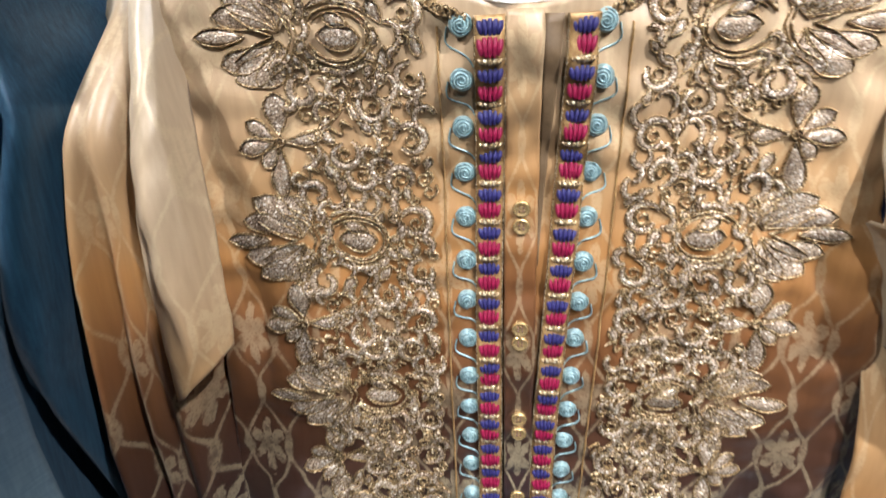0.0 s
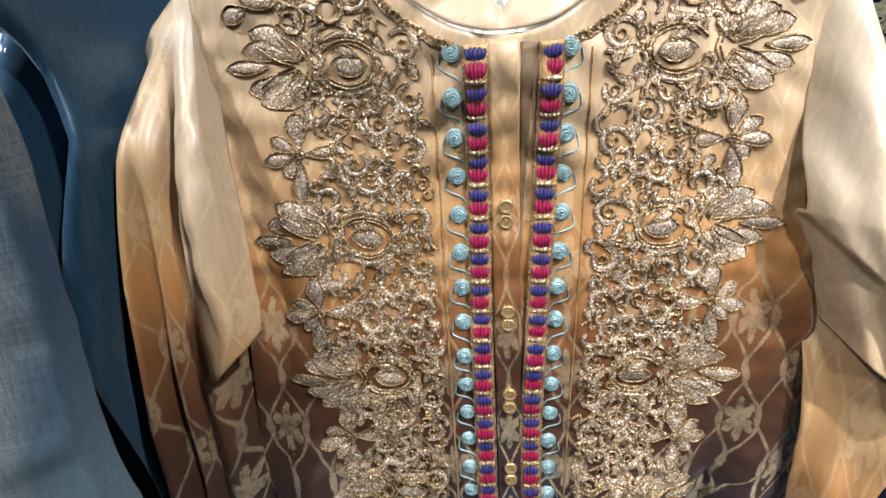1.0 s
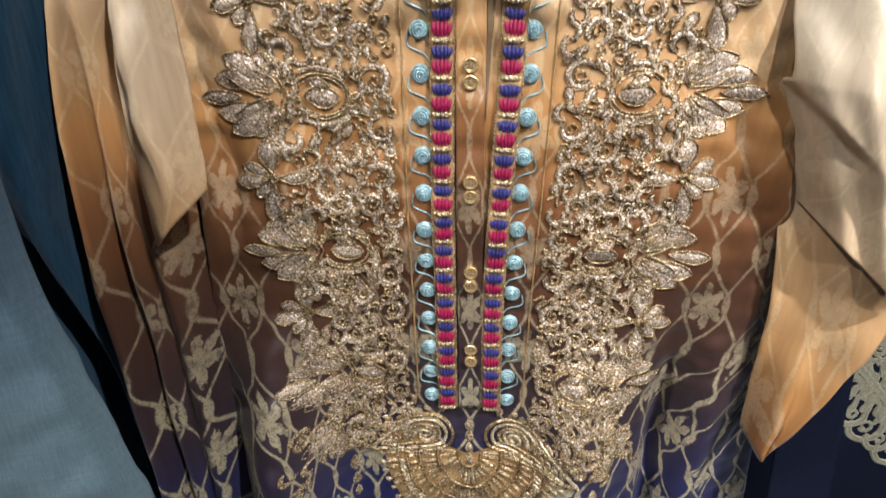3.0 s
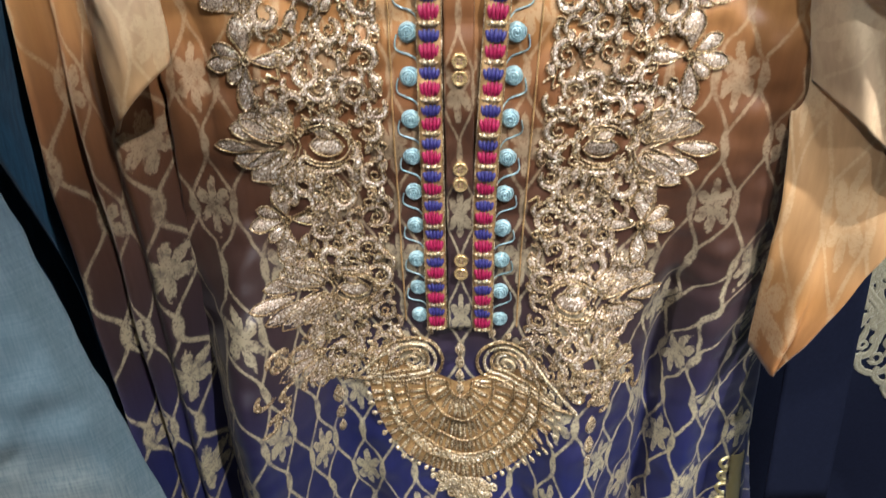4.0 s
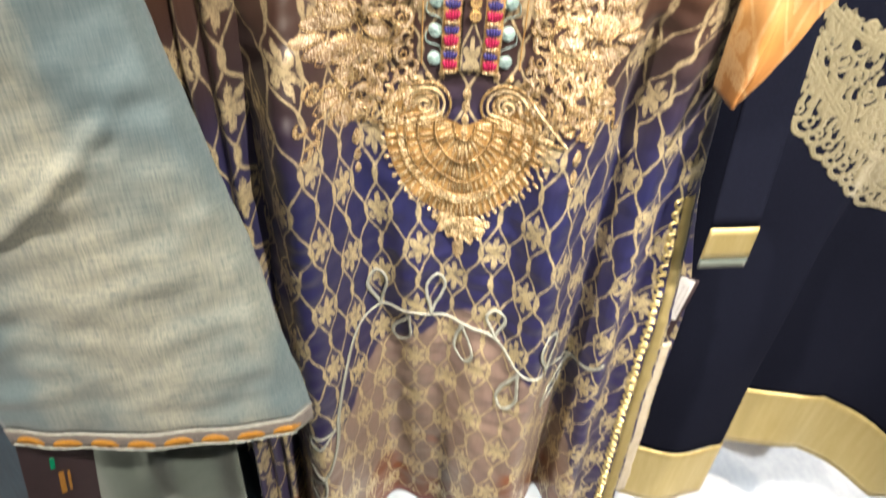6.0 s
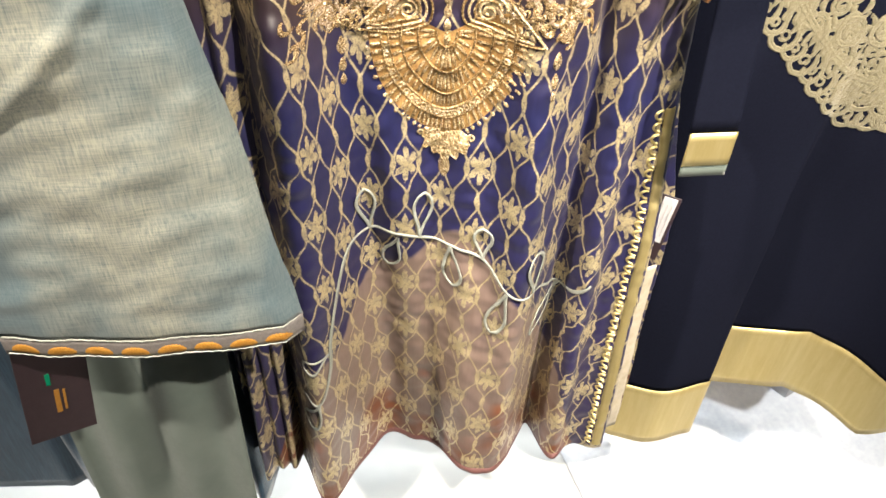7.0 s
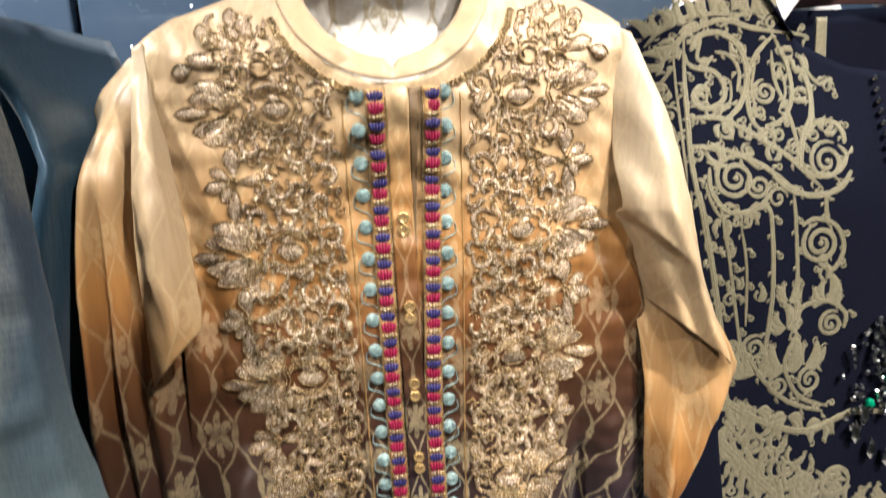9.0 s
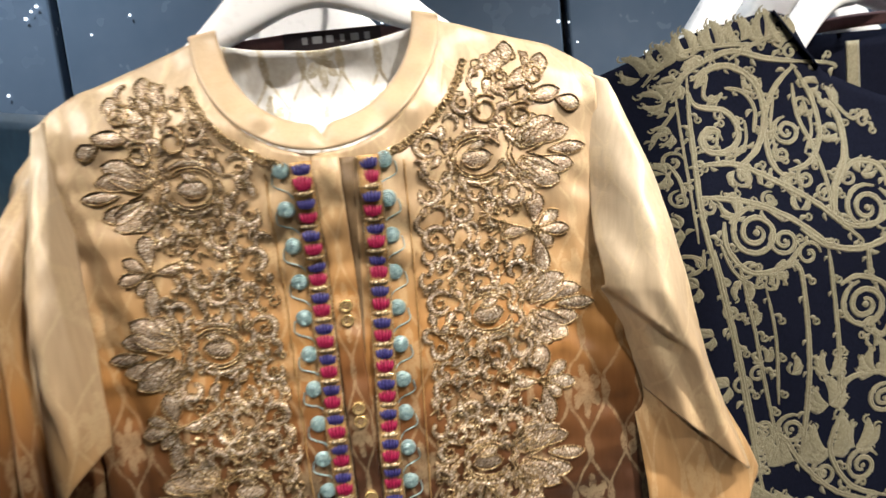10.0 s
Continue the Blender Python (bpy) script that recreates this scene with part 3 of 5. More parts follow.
cloth("sleeve_hem", lambda s, t: teal_sleeve(s, 0.0) + Vector((0.0, -0.0015, -0.021 + 0.021 * t)), 60, 3, M_HEMGREY, tsl, "grey ribbon hem worked in orange and silver", None, 0.0008)
on_hem = lambda x, z, h: teal_sleeve((x + 0.372) / 0.240, 0.0) + Vector((0.0, -0.0025 - h, z))


def teal_body(s, t):
    z = 0.30 + 1.15 * t
    xr = lerp_table([(0.30, -0.200), (0.56, -0.218), (0.80, -0.235), (1.20, -0.238), (1.35, -0.205), (1.45, -0.235)], z)
    xl = -0.62
    x = xl + (xr - xl) * s
    y = -0.030 + (0.040 * math.sin(s * 46 + z * 4.0) + 0.012 * math.sin(s * 103 - z * 6.0)) * smooth(0.2, 0.5, s) + 0.07 * smooth(0.93, 1.0, s) + 0.05 * smooth(1.25, 1.05, z) + 0.06 * smooth(1.25, 1.45, z)
    y -= 0.060 * math.exp(-((x + 0.283 + 0.10 * (1.3 - z)) / 0.017) ** 2) * smooth(0.98, 1.2, z) - 0.018 * math.exp(-((x + 0.318) / 0.010) ** 2)
    return Vector((x, y, z))


cloth("body", teal_body, 120, 70, M_BLUE_SATIN, teal, "deep blue satin body hanging in long folds")
cloth("lining", lambda s, t: Vector((-0.40 + 0.19 * s - 0.01 * (1 - t), -0.085 + 0.008 * math.sin(s * 17), 0.36 + 0.46 * t)), 30, 20, M_TEALDK, teal, "grey-green cotton skirt below the sleeve")

# ---- navy garment with gold ironwork embroidery ----
navy = thing("navy_dress", "navy dress with gold ironwork-pattern embroidery and a gold hem band", "dress")


def navy_y(x, z):
    y = 0.105 + 0.04 * smooth(1.25, 1.45, z) + 0.05 * smooth(0.30, 0.22, x)
    y += smooth(1.0, 0.5, z) * (0.050 * smooth(0.424, 0.446, x) - 0.045 * smooth(0.57, 0.71, x) + 0.006 * math.sin(x * 31)) + 0.006 * noise.noise(Vector((x * 12, 3.0, z * 5)))
    return y


NECK = [(0.205, 1.420), (0.225, 1.436), (0.300, 1.462), (0.372, 1.476), (0.388, 1.470), (0.402, 1.444), (0.418, 1.420), (0.470, 1.394), (0.515, 1.386)]


def navy_body(s, t):
    x = 0.205 + 0.64 * s
    z0 = lerp_table([(0.20, 0.392), (0.43, 0.400), (0.446, 0.470), (0.575, 0.470), (0.71, 0.395), (0.85, 0.40)], x) + 0.003 * math.sin(x * 50)
    z1 = lerp_table(NECK, x if x < 0.515 else 1.03 - x)
    z = z0 + (z1 - z0) * t
    return Vector((x, navy_y(x, z), z))


cloth("body", navy_body, 190, 110, M_NAVY, navy)


def navy_band(s, t):
    p = navy_body(s, 0.0)
    return Vector((p.x, p.y - 0.003, p.z - 0.125 + 0.127 * t))


cloth("hem_band", navy_band, 110, 8, M_BAND, navy, "broad gold hem band")


def cuff_strip(s, t):
    z = 0.905 + 0.28 * t
    return Vector((0.214 + 0.046 * s + 0.008 * (1 - t), -0.016 + 0.03 * t + 0.004 * s, z))


csl = cloth("sleeve", cuff_strip, 12, 20, M_NAVY, navy, "narrow navy sleeve")
cloth("cuff", lambda s, t: cuff_strip(s, 0) + Vector((0.0, -0.002, -0.033 + 0.035 * t)), 16, 4, M_BAND, csl, "gold cuff band")
cloth("fringe", lambda s, t: cuff_strip(s, 0) + Vector((0.001, 0, -0.046 + 0.014 * t)), 16, 2, M_TEALDK, csl, "short grey fringe")

# ---- embroidery tools: flat curves laid on a draped surface ----
def on_kurta(x, z, h):
    return Vector((x, drape(x, z) - 0.0014 - h, z))


def cord(mb, pts, w, h, on=on_kurta, taper=0.0, lift=0.0, twist=0.0011):
    """A padded half-round cord along pts (x, z)."""
    # even steps, so that the twist of the cord is even
    full = [pts[0]]
    for a, b in zip(pts, pts[1:]):
        cut = max(1, round(math.hypot(b[0] - a[0], b[1] - a[1]) / twist))
        full += [(a[0] + (b[0] - a[0]) * k / cut, a[1] + (b[1] - a[1]) * k / cut) for k in range(1, cut + 1)]
    pts = full
    if len(pts) < 2:
        return mb
    rows, n = [], len(pts)
    for k, (x, z) in enumerate(pts):
        ax, az = pts[max(0, k - 1)]
        bx, bz = pts[min(n - 1, k + 1)]
        d = math.hypot(bx - ax, bz - az) or 1.0
        nx, nz = -(bz - az) / d, (bx - ax) / d
        f = (1.0 - taper * abs(2 * k / (n - 1) - 1) ** 3) * (1.10 if k % 2 else 0.84)
        rows.append([on(x + nx * w * f * a, z + nz * w * f * a, lift + h * f * b) for a, b in ((1, -0.3), (0.7, 0.7), (0, 1), (-0.7, 0.7), (-1, -0.3))])
    return mb.grid(rows)


def arc(cx, cz, rx, rz, a0, a1, n=14, tilt=0.0):
    out = []
    for k in range(n + 1):
        a = radians(a0 + (a1 - a0) * k / n)
        x, z = rx * math.cos(a), rz * math.sin(a)
        out.append((cx + x * math.cos(tilt) - z * math.sin(tilt), cz + x * math.sin(tilt) + z * math.cos(tilt)))
    return out


def coil(cx, cz, r0, r1, a0, turns, n=0):
    n = n or max(10, int(abs(turns) * 16))
    return [(cx + (r0 + (r1 - r0) * k / n) * math.cos(radians(a0) + turns * 2 * math.pi * k / n), cz + (r0 + (r1 - r0) * k / n) * math.sin(radians(a0) + turns * 2 * math.pi * k / n)) for k in range(n + 1)]


def bend(*p, n=8):
    """A smooth curve through a few points."""
    out, q = [], [p[0], *p, p[-1]]
    for a, b, c, d in zip(q, q[1:], q[2:], q[3:]):
        for k in range(n):
            t = k / n
            out.append(tuple(0.5 * (2 * b[i] + (c[i] - a[i]) * t + (2 * a[i] - 5 * b[i] + 4 * c[i] - d[i]) * t * t + (3 * b[i] - a[i] - 3 * c[i] + d[i]) * t ** 3) for i in (0, 1)))
    return out + [p[-1]]


def leaf_edge(x, z, ang, length, width, n=8, bow=0.0, full=1.25):
    """Outline of a leaf that starts at x, z; a larger full moves its widest place towards the tip."""
    c, s = math.cos(radians(ang)), math.sin(radians(ang))
    left, right = [], []
    for k in range(n + 1):
        t = k / n
        w = width / 2 * math.sin(math.pi * t ** full) ** 0.7 if 0 < t < 1 else 0.0
        b = bow * math.sin(math.pi * t)
        left.append((x + c * length * t - s * (w + b), z + s * length * t + c * (w + b)))
        right.append((x + c * length * t - s * (b - w), z + s * length * t + c * (b - w)))
    return left, right


def leaf(mb, x, z, ang, length, width, h, on=on_kurta, bow=0.0, full=1.25):
    """A padded satin-stitch leaf with a sunken midrib."""
    steps = max(6, round(length / 0.0014))
    left, right = leaf_edge(x, z, ang, length, width, steps, bow, full)
    rows = []
    for k, (l, r) in enumerate(zip(left, right)):
        e = math.sin(math.pi * (0.08 + 0.84 * k / steps)) * (1.12 if k % 2 else 0.80)
        row = []
        for a, b in ((0.0, -0.2), (0.22, 0.9), (0.5, 0.55), (0.78, 0.9), (1.0, -0.2)):
            row.append(on(l[0] + (r[0] - l[0]) * a, l[1] + (r[1] - l[1]) * a, h * b * e))
        rows.append(row)
    return mb.grid(rows)


def outline(mb, x, z, ang, length, width, w, h, on=on_kurta, bow=0.0, full=1.25):
    left, right = leaf_edge(x, z, ang, length, width, 10, bow, full)
    return cord(mb, left + right[-2::-1], w, h, on)


def lean(x, z):
    return x + (0.010 * smooth(1.04, 1.39, z) if x > 0 else 0.0)


def satin(mb, line, pts, w, h, step=0.0011):
    """A padded crescent of cross stitches along pts (x, z), swelling in the middle, with a fine cord along both edges."""
    full = [pts[0]]
    for a, b in zip(pts, pts[1:]):
        cut = max(1, round(math.hypot(b[0] - a[0], b[1] - a[1]) / step))
        full += [(a[0] + (b[0] - a[0]) * k / cut, a[1] + (b[1] - a[1]) * k / cut) for k in range(1, cut + 1)]
    rows, n, left, right = [], len(full), [], []
    if n < 4:
        return
    for k, (x, z) in enumerate(full):
        ax, az = full[max(0, k - 1)]
        bx, bz = full[min(n - 1, k + 1)]
        d = math.hypot(bx - ax, bz - az) or 1.0
        nx, nz = -(bz - az) / d, (bx - ax) / d
        e = math.sin(math.pi * (0.10 + 0.80 * k / (n - 1))) ** 0.75
        rib = 1.10 if k % 2 else 0.72
        rows.append([on_kurta(x + nx * w * e * a, z + nz * w * e * a, h * e * b * rib) for a, b in ((1, -0.2), (0.66, 0.75), (0, 1), (-0.66, 0.75), (-1, -0.2))])
        left.append((x + nx * w * e, z + nz * w * e))
        right.append((x - nx * w * e, z - nz * w * e))
    mb.grid(rows)
    for edge in (left, right):
        cord(line, edge[::2] + [edge[-1]], 0.00048, h * 0.8)


class Motif:
    """One embroidered motif on one side: padded leaves and crescents with a cord round them."""

    def __init__(self, side, z0, size=1.0):
        self.side, self.z0, self.size = side, z0, size
        self.fill, self.line, self.bands = [], MB(), MB()

    def at(self, u, v):
        return lean(self.side * u, self.z0 + v), self.z0 + v

    def turn(self, ang):
        return ang if self.side > 0 else 180 - ang

    def leaf(self, u, v, ang, length, width, h=0.0020, bow=0.0, full=1.25):
        x, z = self.at(u, v)
        self.fill.append(leaf(MB(), x, z, self.turn(ang), length, width, h, bow=bow * self.side, full=full))
        outline(self.line, x, z, self.turn(ang), length, width + 0.0008, 0.0006, h * 0.95, bow=bow * self.side, full=full)

    def cord(self, pts, w=0.0009, h=0.0020, taper=0.3):
        cord(self.line, [self.at(*p) for p in pts], w, h, taper=taper)

    def satin(self, pts, w=0.0020, h=0.0021):
        satin(self.bands, self.line, [self.at(*p) for p in pts], w, h)

    def done(self, name, label, joined=False):
        ob = part(name, self.line.mesh(name, M_EDGE), kurta, label)
        tagged(ob, kind="stuff")
        if self.bands.v:
            tagged(part("satin_band", self.bands.mesh("satin_band", M_SILVER), ob, "silver cross-stitched crescents"), kind="stuff")
        if joined and self.fill:
            mb = MB()
            for one in self.fill:
                base = len(mb.v)
                mb.v += one.v
                mb.f += [tuple(base + i for i in f) for f in one.f]
            tagged(part("petals", mb.mesh("petals", M_SILVER), ob, "small silver satin-stitch petals"), kind="stuff")
        else:
            for one in self.fill:
                part("petal", one.mesh("petal", M_SILVER), ob, "silver satin-stitch petal")
        return ob


def reach(z):
    """How far out from the placket the embroidery goes at height z."""
    k = (z - 1.276) / 0.104
    d = abs(k - round(k))
    return (0.118 + 0.012 * (0.5 - d)) * (1 - 0.10 * smooth(1.15, 1.02, z)) + 0.016 * smooth(1.38, 1.44, z)


random.seed(11)
for side in (-1, 1):
    taken = []
    for row, z0 in enumerate((1.381, 1.277, 1.172, 1.070)):
        jig = random.uniform(-0.002, 0.002)
        out = 0.0 if row < 2 else (-0.010 if row == 2 else -0.022)
        # palmette: a slim middle leaf between two bunches of lobes held in a cup of cord
        m = Motif(side, z0 + jig)
        base = 0.112 + out
        m.leaf(base + 0.020, 0.0, random.uniform(-3, 3), 0.025, 0.0078, 0.0019)
        for sg in (-1, 1):
            for ang, length, width, bow in ((17, 0.034, 0.0115, 0.0025), (38, 0.031, 0.0130, 0.0035), (63, 0.025, 0.0125, 0.0035), (92, 0.016, 0.0090, 0.0020)):
                m.leaf(base + 0.003, 0.002 * sg, sg * (ang + random.uniform(-4, 4)), length * random.uniform(0.92, 1.06), width, 0.0015, bow=sg * bow, full=1.75)
            m.cord(bend((base + 0.006, 0.0), (base + 0.016, 0.004 * sg), (base + 0.027, 0.012 * sg)), 0.0007, 0.0026, 0.5)
            m.cord(bend((base - 0.004, 0.0), (base + 0.001, 0.010 * sg), (base + 0.011, 0.016 * sg)), 0.0008, 0.0022, 0.2)
            m.cord(bend((base - 0.007, 0.0), (base - 0.001, 0.012 * sg), (base + 0.009, 0.019 * sg)), 0.0007, 0.0020, 0.2)
            m.satin(coil(0.106 + out, 0.026 * sg, 0.0080, 0.0036, -80 * sg, 0.95 * sg), 0.0024)
        m.done("palmette", "lobed silver palmette edged in gold cord")
        # a seed in a ring
        m = Motif(side, z0 + jig)
        cx = 0.086 + out * 0.6
        m.leaf(cx - 0.011, -0.001, 4, 0.021, 0.0125, 0.0026, full=0.95)
        m.leaf(cx - 0.006, 0.005, 20, 0.013, 0.0060, 0.0030)
        m.cord(arc(cx, 0, 0.0165, 0.0135, 25, 335, 26), 0.0009, 0.0022, 0)
        m.cord(arc(cx, 0, 0.0142, 0.0114, 40, 345, 22), 0.0007, 0.0020)
        m.satin(arc(cx + 0.001, 0.0005, 0.0190, 0.0165, 50, 140, 14), 0.0015)
        m.satin(arc(cx + 0.001, -0.0005, 0.0190, 0.0165, 220, 310, 14), 0.0015)
        m.done("flower", "silver seed flower ringed with gold cord")
        # small sprig between two palmettes
        m = Motif(side, z0 + jig)
        sx = 0.120 + out
        for ang, length, width in ((86, 0.022, 0.0115), (30, 0.017, 0.0080), (-8, 0.020, 0.0085), (-48, 0.014, 0.0075), (-84, 0.027, 0.0100), (178, 0.018, 0.0070)):
            m.leaf(sx + 0.003 * math.cos(radians(ang)), -0.051 + 0.003 * math.sin(radians(ang)), ang + random.uniform(-5, 5), length, width, 0.0019, full=1.5)
        m.cord(coil(sx, -0.051, 0.0030, 0.0010, 0, 1.3, 12), 0.0008, 0.0028)
        m.cord(bend((0.080, -0.020), (0.092, -0.040), (sx, -0.051)), 0.0008)
        m.done("sprig", "small silver sprig of petals edged in gold cord")
        # scrolls: swelling crescents with a curled end
        m = Motif(side, z0 + jig)
        for cu, cv, r, a0, turns in ((0.054, 0.010, 0.0105, 30, 0.85), (0.052, -0.020, 0.0100, 90, -0.85), (0.054, -0.050, 0.0105, 0, 0.9),
                                     (0.072, -0.034, 0.0095, 60, -0.9), (0.088, -0.058, 0.0095, 120, 0.9), (0.070, -0.066, 0.0080, 180, -0.9), (0.060, 0.034, 0.0095, 270, 0.9), (0.080, 0.036, 0.0100, 40, -0.9)):
            if z0 + cv < 1.012 or (z0 + cv > 1.392 and cu < 0.075):
                continue
            m.satin(coil(cu, cv, r * 0.82, r * 0.55, a0, turns), 0.0020)
            m.cord(coil(cu, cv, r * 0.40, r * 0.12, a0 + 90, 1.2), 0.0007, 0.0022, 0.2)
            taken.append((cu, z0 + cv, r + 0.001))
        m.done("scrollwork", "padded silver scrolls edged with gold cord")
        taken += [(0.132 + out, z0, 0.022), (0.118 + out, z0, 0.016), (0.106 + out, z0 + 0.026, 0.009), (0.106 + out, z0 - 0.026, 0.009), (cx, z0, 0.019), (sx, z0 - 0.050, 0.020)]
    # shoulder spray beside the collar
    m = Motif(side, 1.435)
    for u, v, ang, length in ((0.098, -0.004, 60, 0.022), (0.108, -0.012, 30, 0.024), (0.122, -0.020, 10, 0.022), (0.112, 0.004, 85, 0.016), (0.130, -0.006, 70, 0.016), (0.140, -0.022, -20, 0.016)):
        m.leaf(u, v, ang, length, 0.010, 0.0028)
    for u, v, r in ((0.094, -0.024, 0.010), (0.116, -0.030, 0.009), (0.128, -0.004, 0.008)):
        m.cord(coil(u, v, r, r * 0.4, 40, 1.5), 0.0014, 0.0028)
        taken.append((u, 1.435 + v, r + 0.002))
    m.done("shoulder_spray", "silver leaf spray running up to the shoulder")
    # beading along the collar seam
    m = Motif(side, 0.0)
    for k in range(26):
        a = radians(22 + 50 * k / 25)
        x, z = 0.0905 * math.cos(a), 1.478 - 0.0935 * math.sin(a)
        m.cord(coil(x, z, 0.0028, 0.0014, k * 77, 1.1, 9), 0.0010, 0.0026)
    m.done("collar_edging", "row of tiny gold loops round the collar")
    # small crescents, drops and curls that fill the ground between the motifs
    placed = 0
    bunch = Motif(side, 0.0)
    for k in range(16000):
        z = random.uniform(1.000, 1.445)
        u = random.uniform(0.0455, 0.155)
        if u > reach(z) - 0.004 or (z < 1.03 and u > 0.052 + (z - 0.995) * 2.2 + 0.04):
            continue
        if z > 1.375 and math.hypot(u / 0.098, (1.478 - z) / 0.100) < 1.0:
            continue
        r = random.uniform(0.0034, 0.0064)
        loose = 0.76 + 0.05 * smooth(1.16, 1.34, z)
        if any((u - a) ** 2 + (z - b) ** 2 < ((r * 0.66 + c * 0.92) * loose) ** 2 for a, b, c in taken):
            continue
        taken.append((u, z, r * 0.92))
        kind = random.random()
        a0 = random.choice((90, 270)) + random.uniform(-50, 50)
        if kind < 0.50:
            bunch.satin(arc(u, z, r * 0.85, r, a0, a0 + random.uniform(170, 260), 12), random.uniform(0.0013, 0.0019), 0.0022)
        elif kind < 0.78:
            bunch.leaf(u - r * math.cos(radians(a0)), z - r * math.sin(radians(a0)), a0, 2.1 * r, r * 0.95, 0.0021, full=1.5)
        elif kind < 0.90:
            bunch.cord(coil(u, z, r * 0.8, r * 0.2, a0, random.choice((-1, 1)) * random.uniform(1.1, 1.7), 14), 0.0008, 0.0022)
        else:
            bunch.cord(bend((u - r, z), (u, z + r * 0.6), (u, z - r * 0.6), (u + r, z), n=4), 0.0009, 0.0020)
        placed += 1
        if placed >= 900:
            break
    bunch.done("fine_scrollwork", "dense small silver crescents, drops and gold curls", True)
    # stitched seam beside the rosettes
    mb = MB()
    cord(mb, [(lean(side * 0.0385, 1.04 + 0.345 * k / 60), 1.04 + 0.345 * k / 60) for k in range(61)], 0.0006, 0.0012)
    part("seam", mb.mesh("seam", M_TRIM), kurta)

# ---- placket: flap, buttons, ribbons, rosettes ----
cloth("placket", lambda s, t: on_kurta((-0.0085 + 0.0165 * s) + 0.001 * t, 1.036 + 0.356 * t, 0.0016), 10, 120, M_KURTA, kurta, "narrow button placket with woven gold flowers", lambda s, t, p: (p.x * 1.5 + CELL * 1.5, p.z - 0.035), 0.0016)


def gap_strip(s, t):
    z = 1.262 + 0.128 * t
    x0, x1 = 0.0090, 0.0093 + 0.0085 * t
    x = x0 + (x1 - x0) * s
    return on_kurta(x, z, 0.0004)


# no gap is cut; this dark olive strip paints its shade
cloth("placket_gap_shade", gap_strip, 4, 30, M_GAP_SHADE, kurta, "dark strip standing for shade in the open placket gap", None, 0.0004)


def button_mesh():
    mb = MB()
    prof = [(0.0, 0.0024), (0.0016, 0.0024), (0.0026, 0.0020), (0.0033, 0.0031), (0.0042, 0.0030), (0.0047, 0.0016), (0.0046, 0.0)]
    mb.grid([[(r * math.cos(2 * math.pi * i / 18), -h, r * math.sin(2 * math.pi * i / 18)) for i in range(18)] for r, h in prof], True)
    return mb.mesh("button", M_BUTTON)


def thread_mesh():
    mb = MB()
    for dx, dz in ((0.001, 0.001), (-0.001, 0.001), (0.001, -0.001), (-0.001, -0.001)):
        mb.grid([[(dx + 0.0004 * math.cos(a), -h, dz + 0.0004 * math.sin(a)) for a in [2 * math.pi * i / 8 for i in range(8)]] for h in (0.0022, 0.0028)] + [[(dx, -0.0028, dz)] * 8], True)
    return mb.mesh("thread_hole", M_SEAM)


ME_BUTTON, ME_HOLE = button_mesh(), thread_mesh()
for z in (1.290, 1.221, 1.155, 1.089):
    for dz in (0.0048, -0.0048):
        ob = part("button", ME_BUTTON, kurta, "small round gold button")
        ob.location = on_kurta(0.0005, z + dz, 0.003)
        part("thread_hole", ME_HOLE, ob)


def tuft_mesh(name, material, height, width=0.0125):
    """Fan of five fat stitches."""
    mb = MB()
    for k in range(5):
        a = (k - 2) / 2
        x = a * width * 0.40
        tall = height * (1 - 0.22 * a * a)
        rows = []
        for j in range(6):
            t = j / 5
            e = math.sin(math.pi * (0.1 + 0.8 * t)) ** 0.6
            w = width * 0.125 * e
            rows.append([(x * (0.8 + 0.25 * t) + w * p, -0.0022 * e * q, tall * (t - 0.45)) for p, q in ((-1, 0), (-0.6, 0.8), (0, 1), (0.6, 0.8), (1, 0))])
        mb.grid(rows)
    return mb.mesh(name, material)


ME_GOLDSTITCH = tuft_mesh("gold_stitch", M_CORD, 0.0036, 0.0120)
ME_RED, ME_BLUE = tuft_mesh("red_tuft", M_RED, 0.0090, 0.0118), tuft_mesh("blue_tuft", M_BLUE, 0.0074, 0.0118)


def rosette_meshes():
    disc, spiral = MB(), MB()
    prof = [(0.0, 0.0030), (0.0026, 0.0028), (0.005, 0.0018), (0.0066, 0.0006), (0.0068, -0.001)]
    disc.grid([[(r * math.cos(2 * math.pi * i / 20), -h, r * math.sin(2 * math.pi * i / 20)) for i in range(20)] for r, h in prof], True)
    dome = lambda x, z, h: Vector((x, -(0.0030 - 0.0024 * (min(1, math.hypot(x, z) / 0.0066)) ** 2) - h, z))
    cord(spiral, coil(0, 0, 0.0064, 0.0006, 0, -3.2, 60), 0.0007, 0.0010, dome)
    return disc.mesh("rosette", M_TURQ), spiral.mesh("coil", M_TURQ)


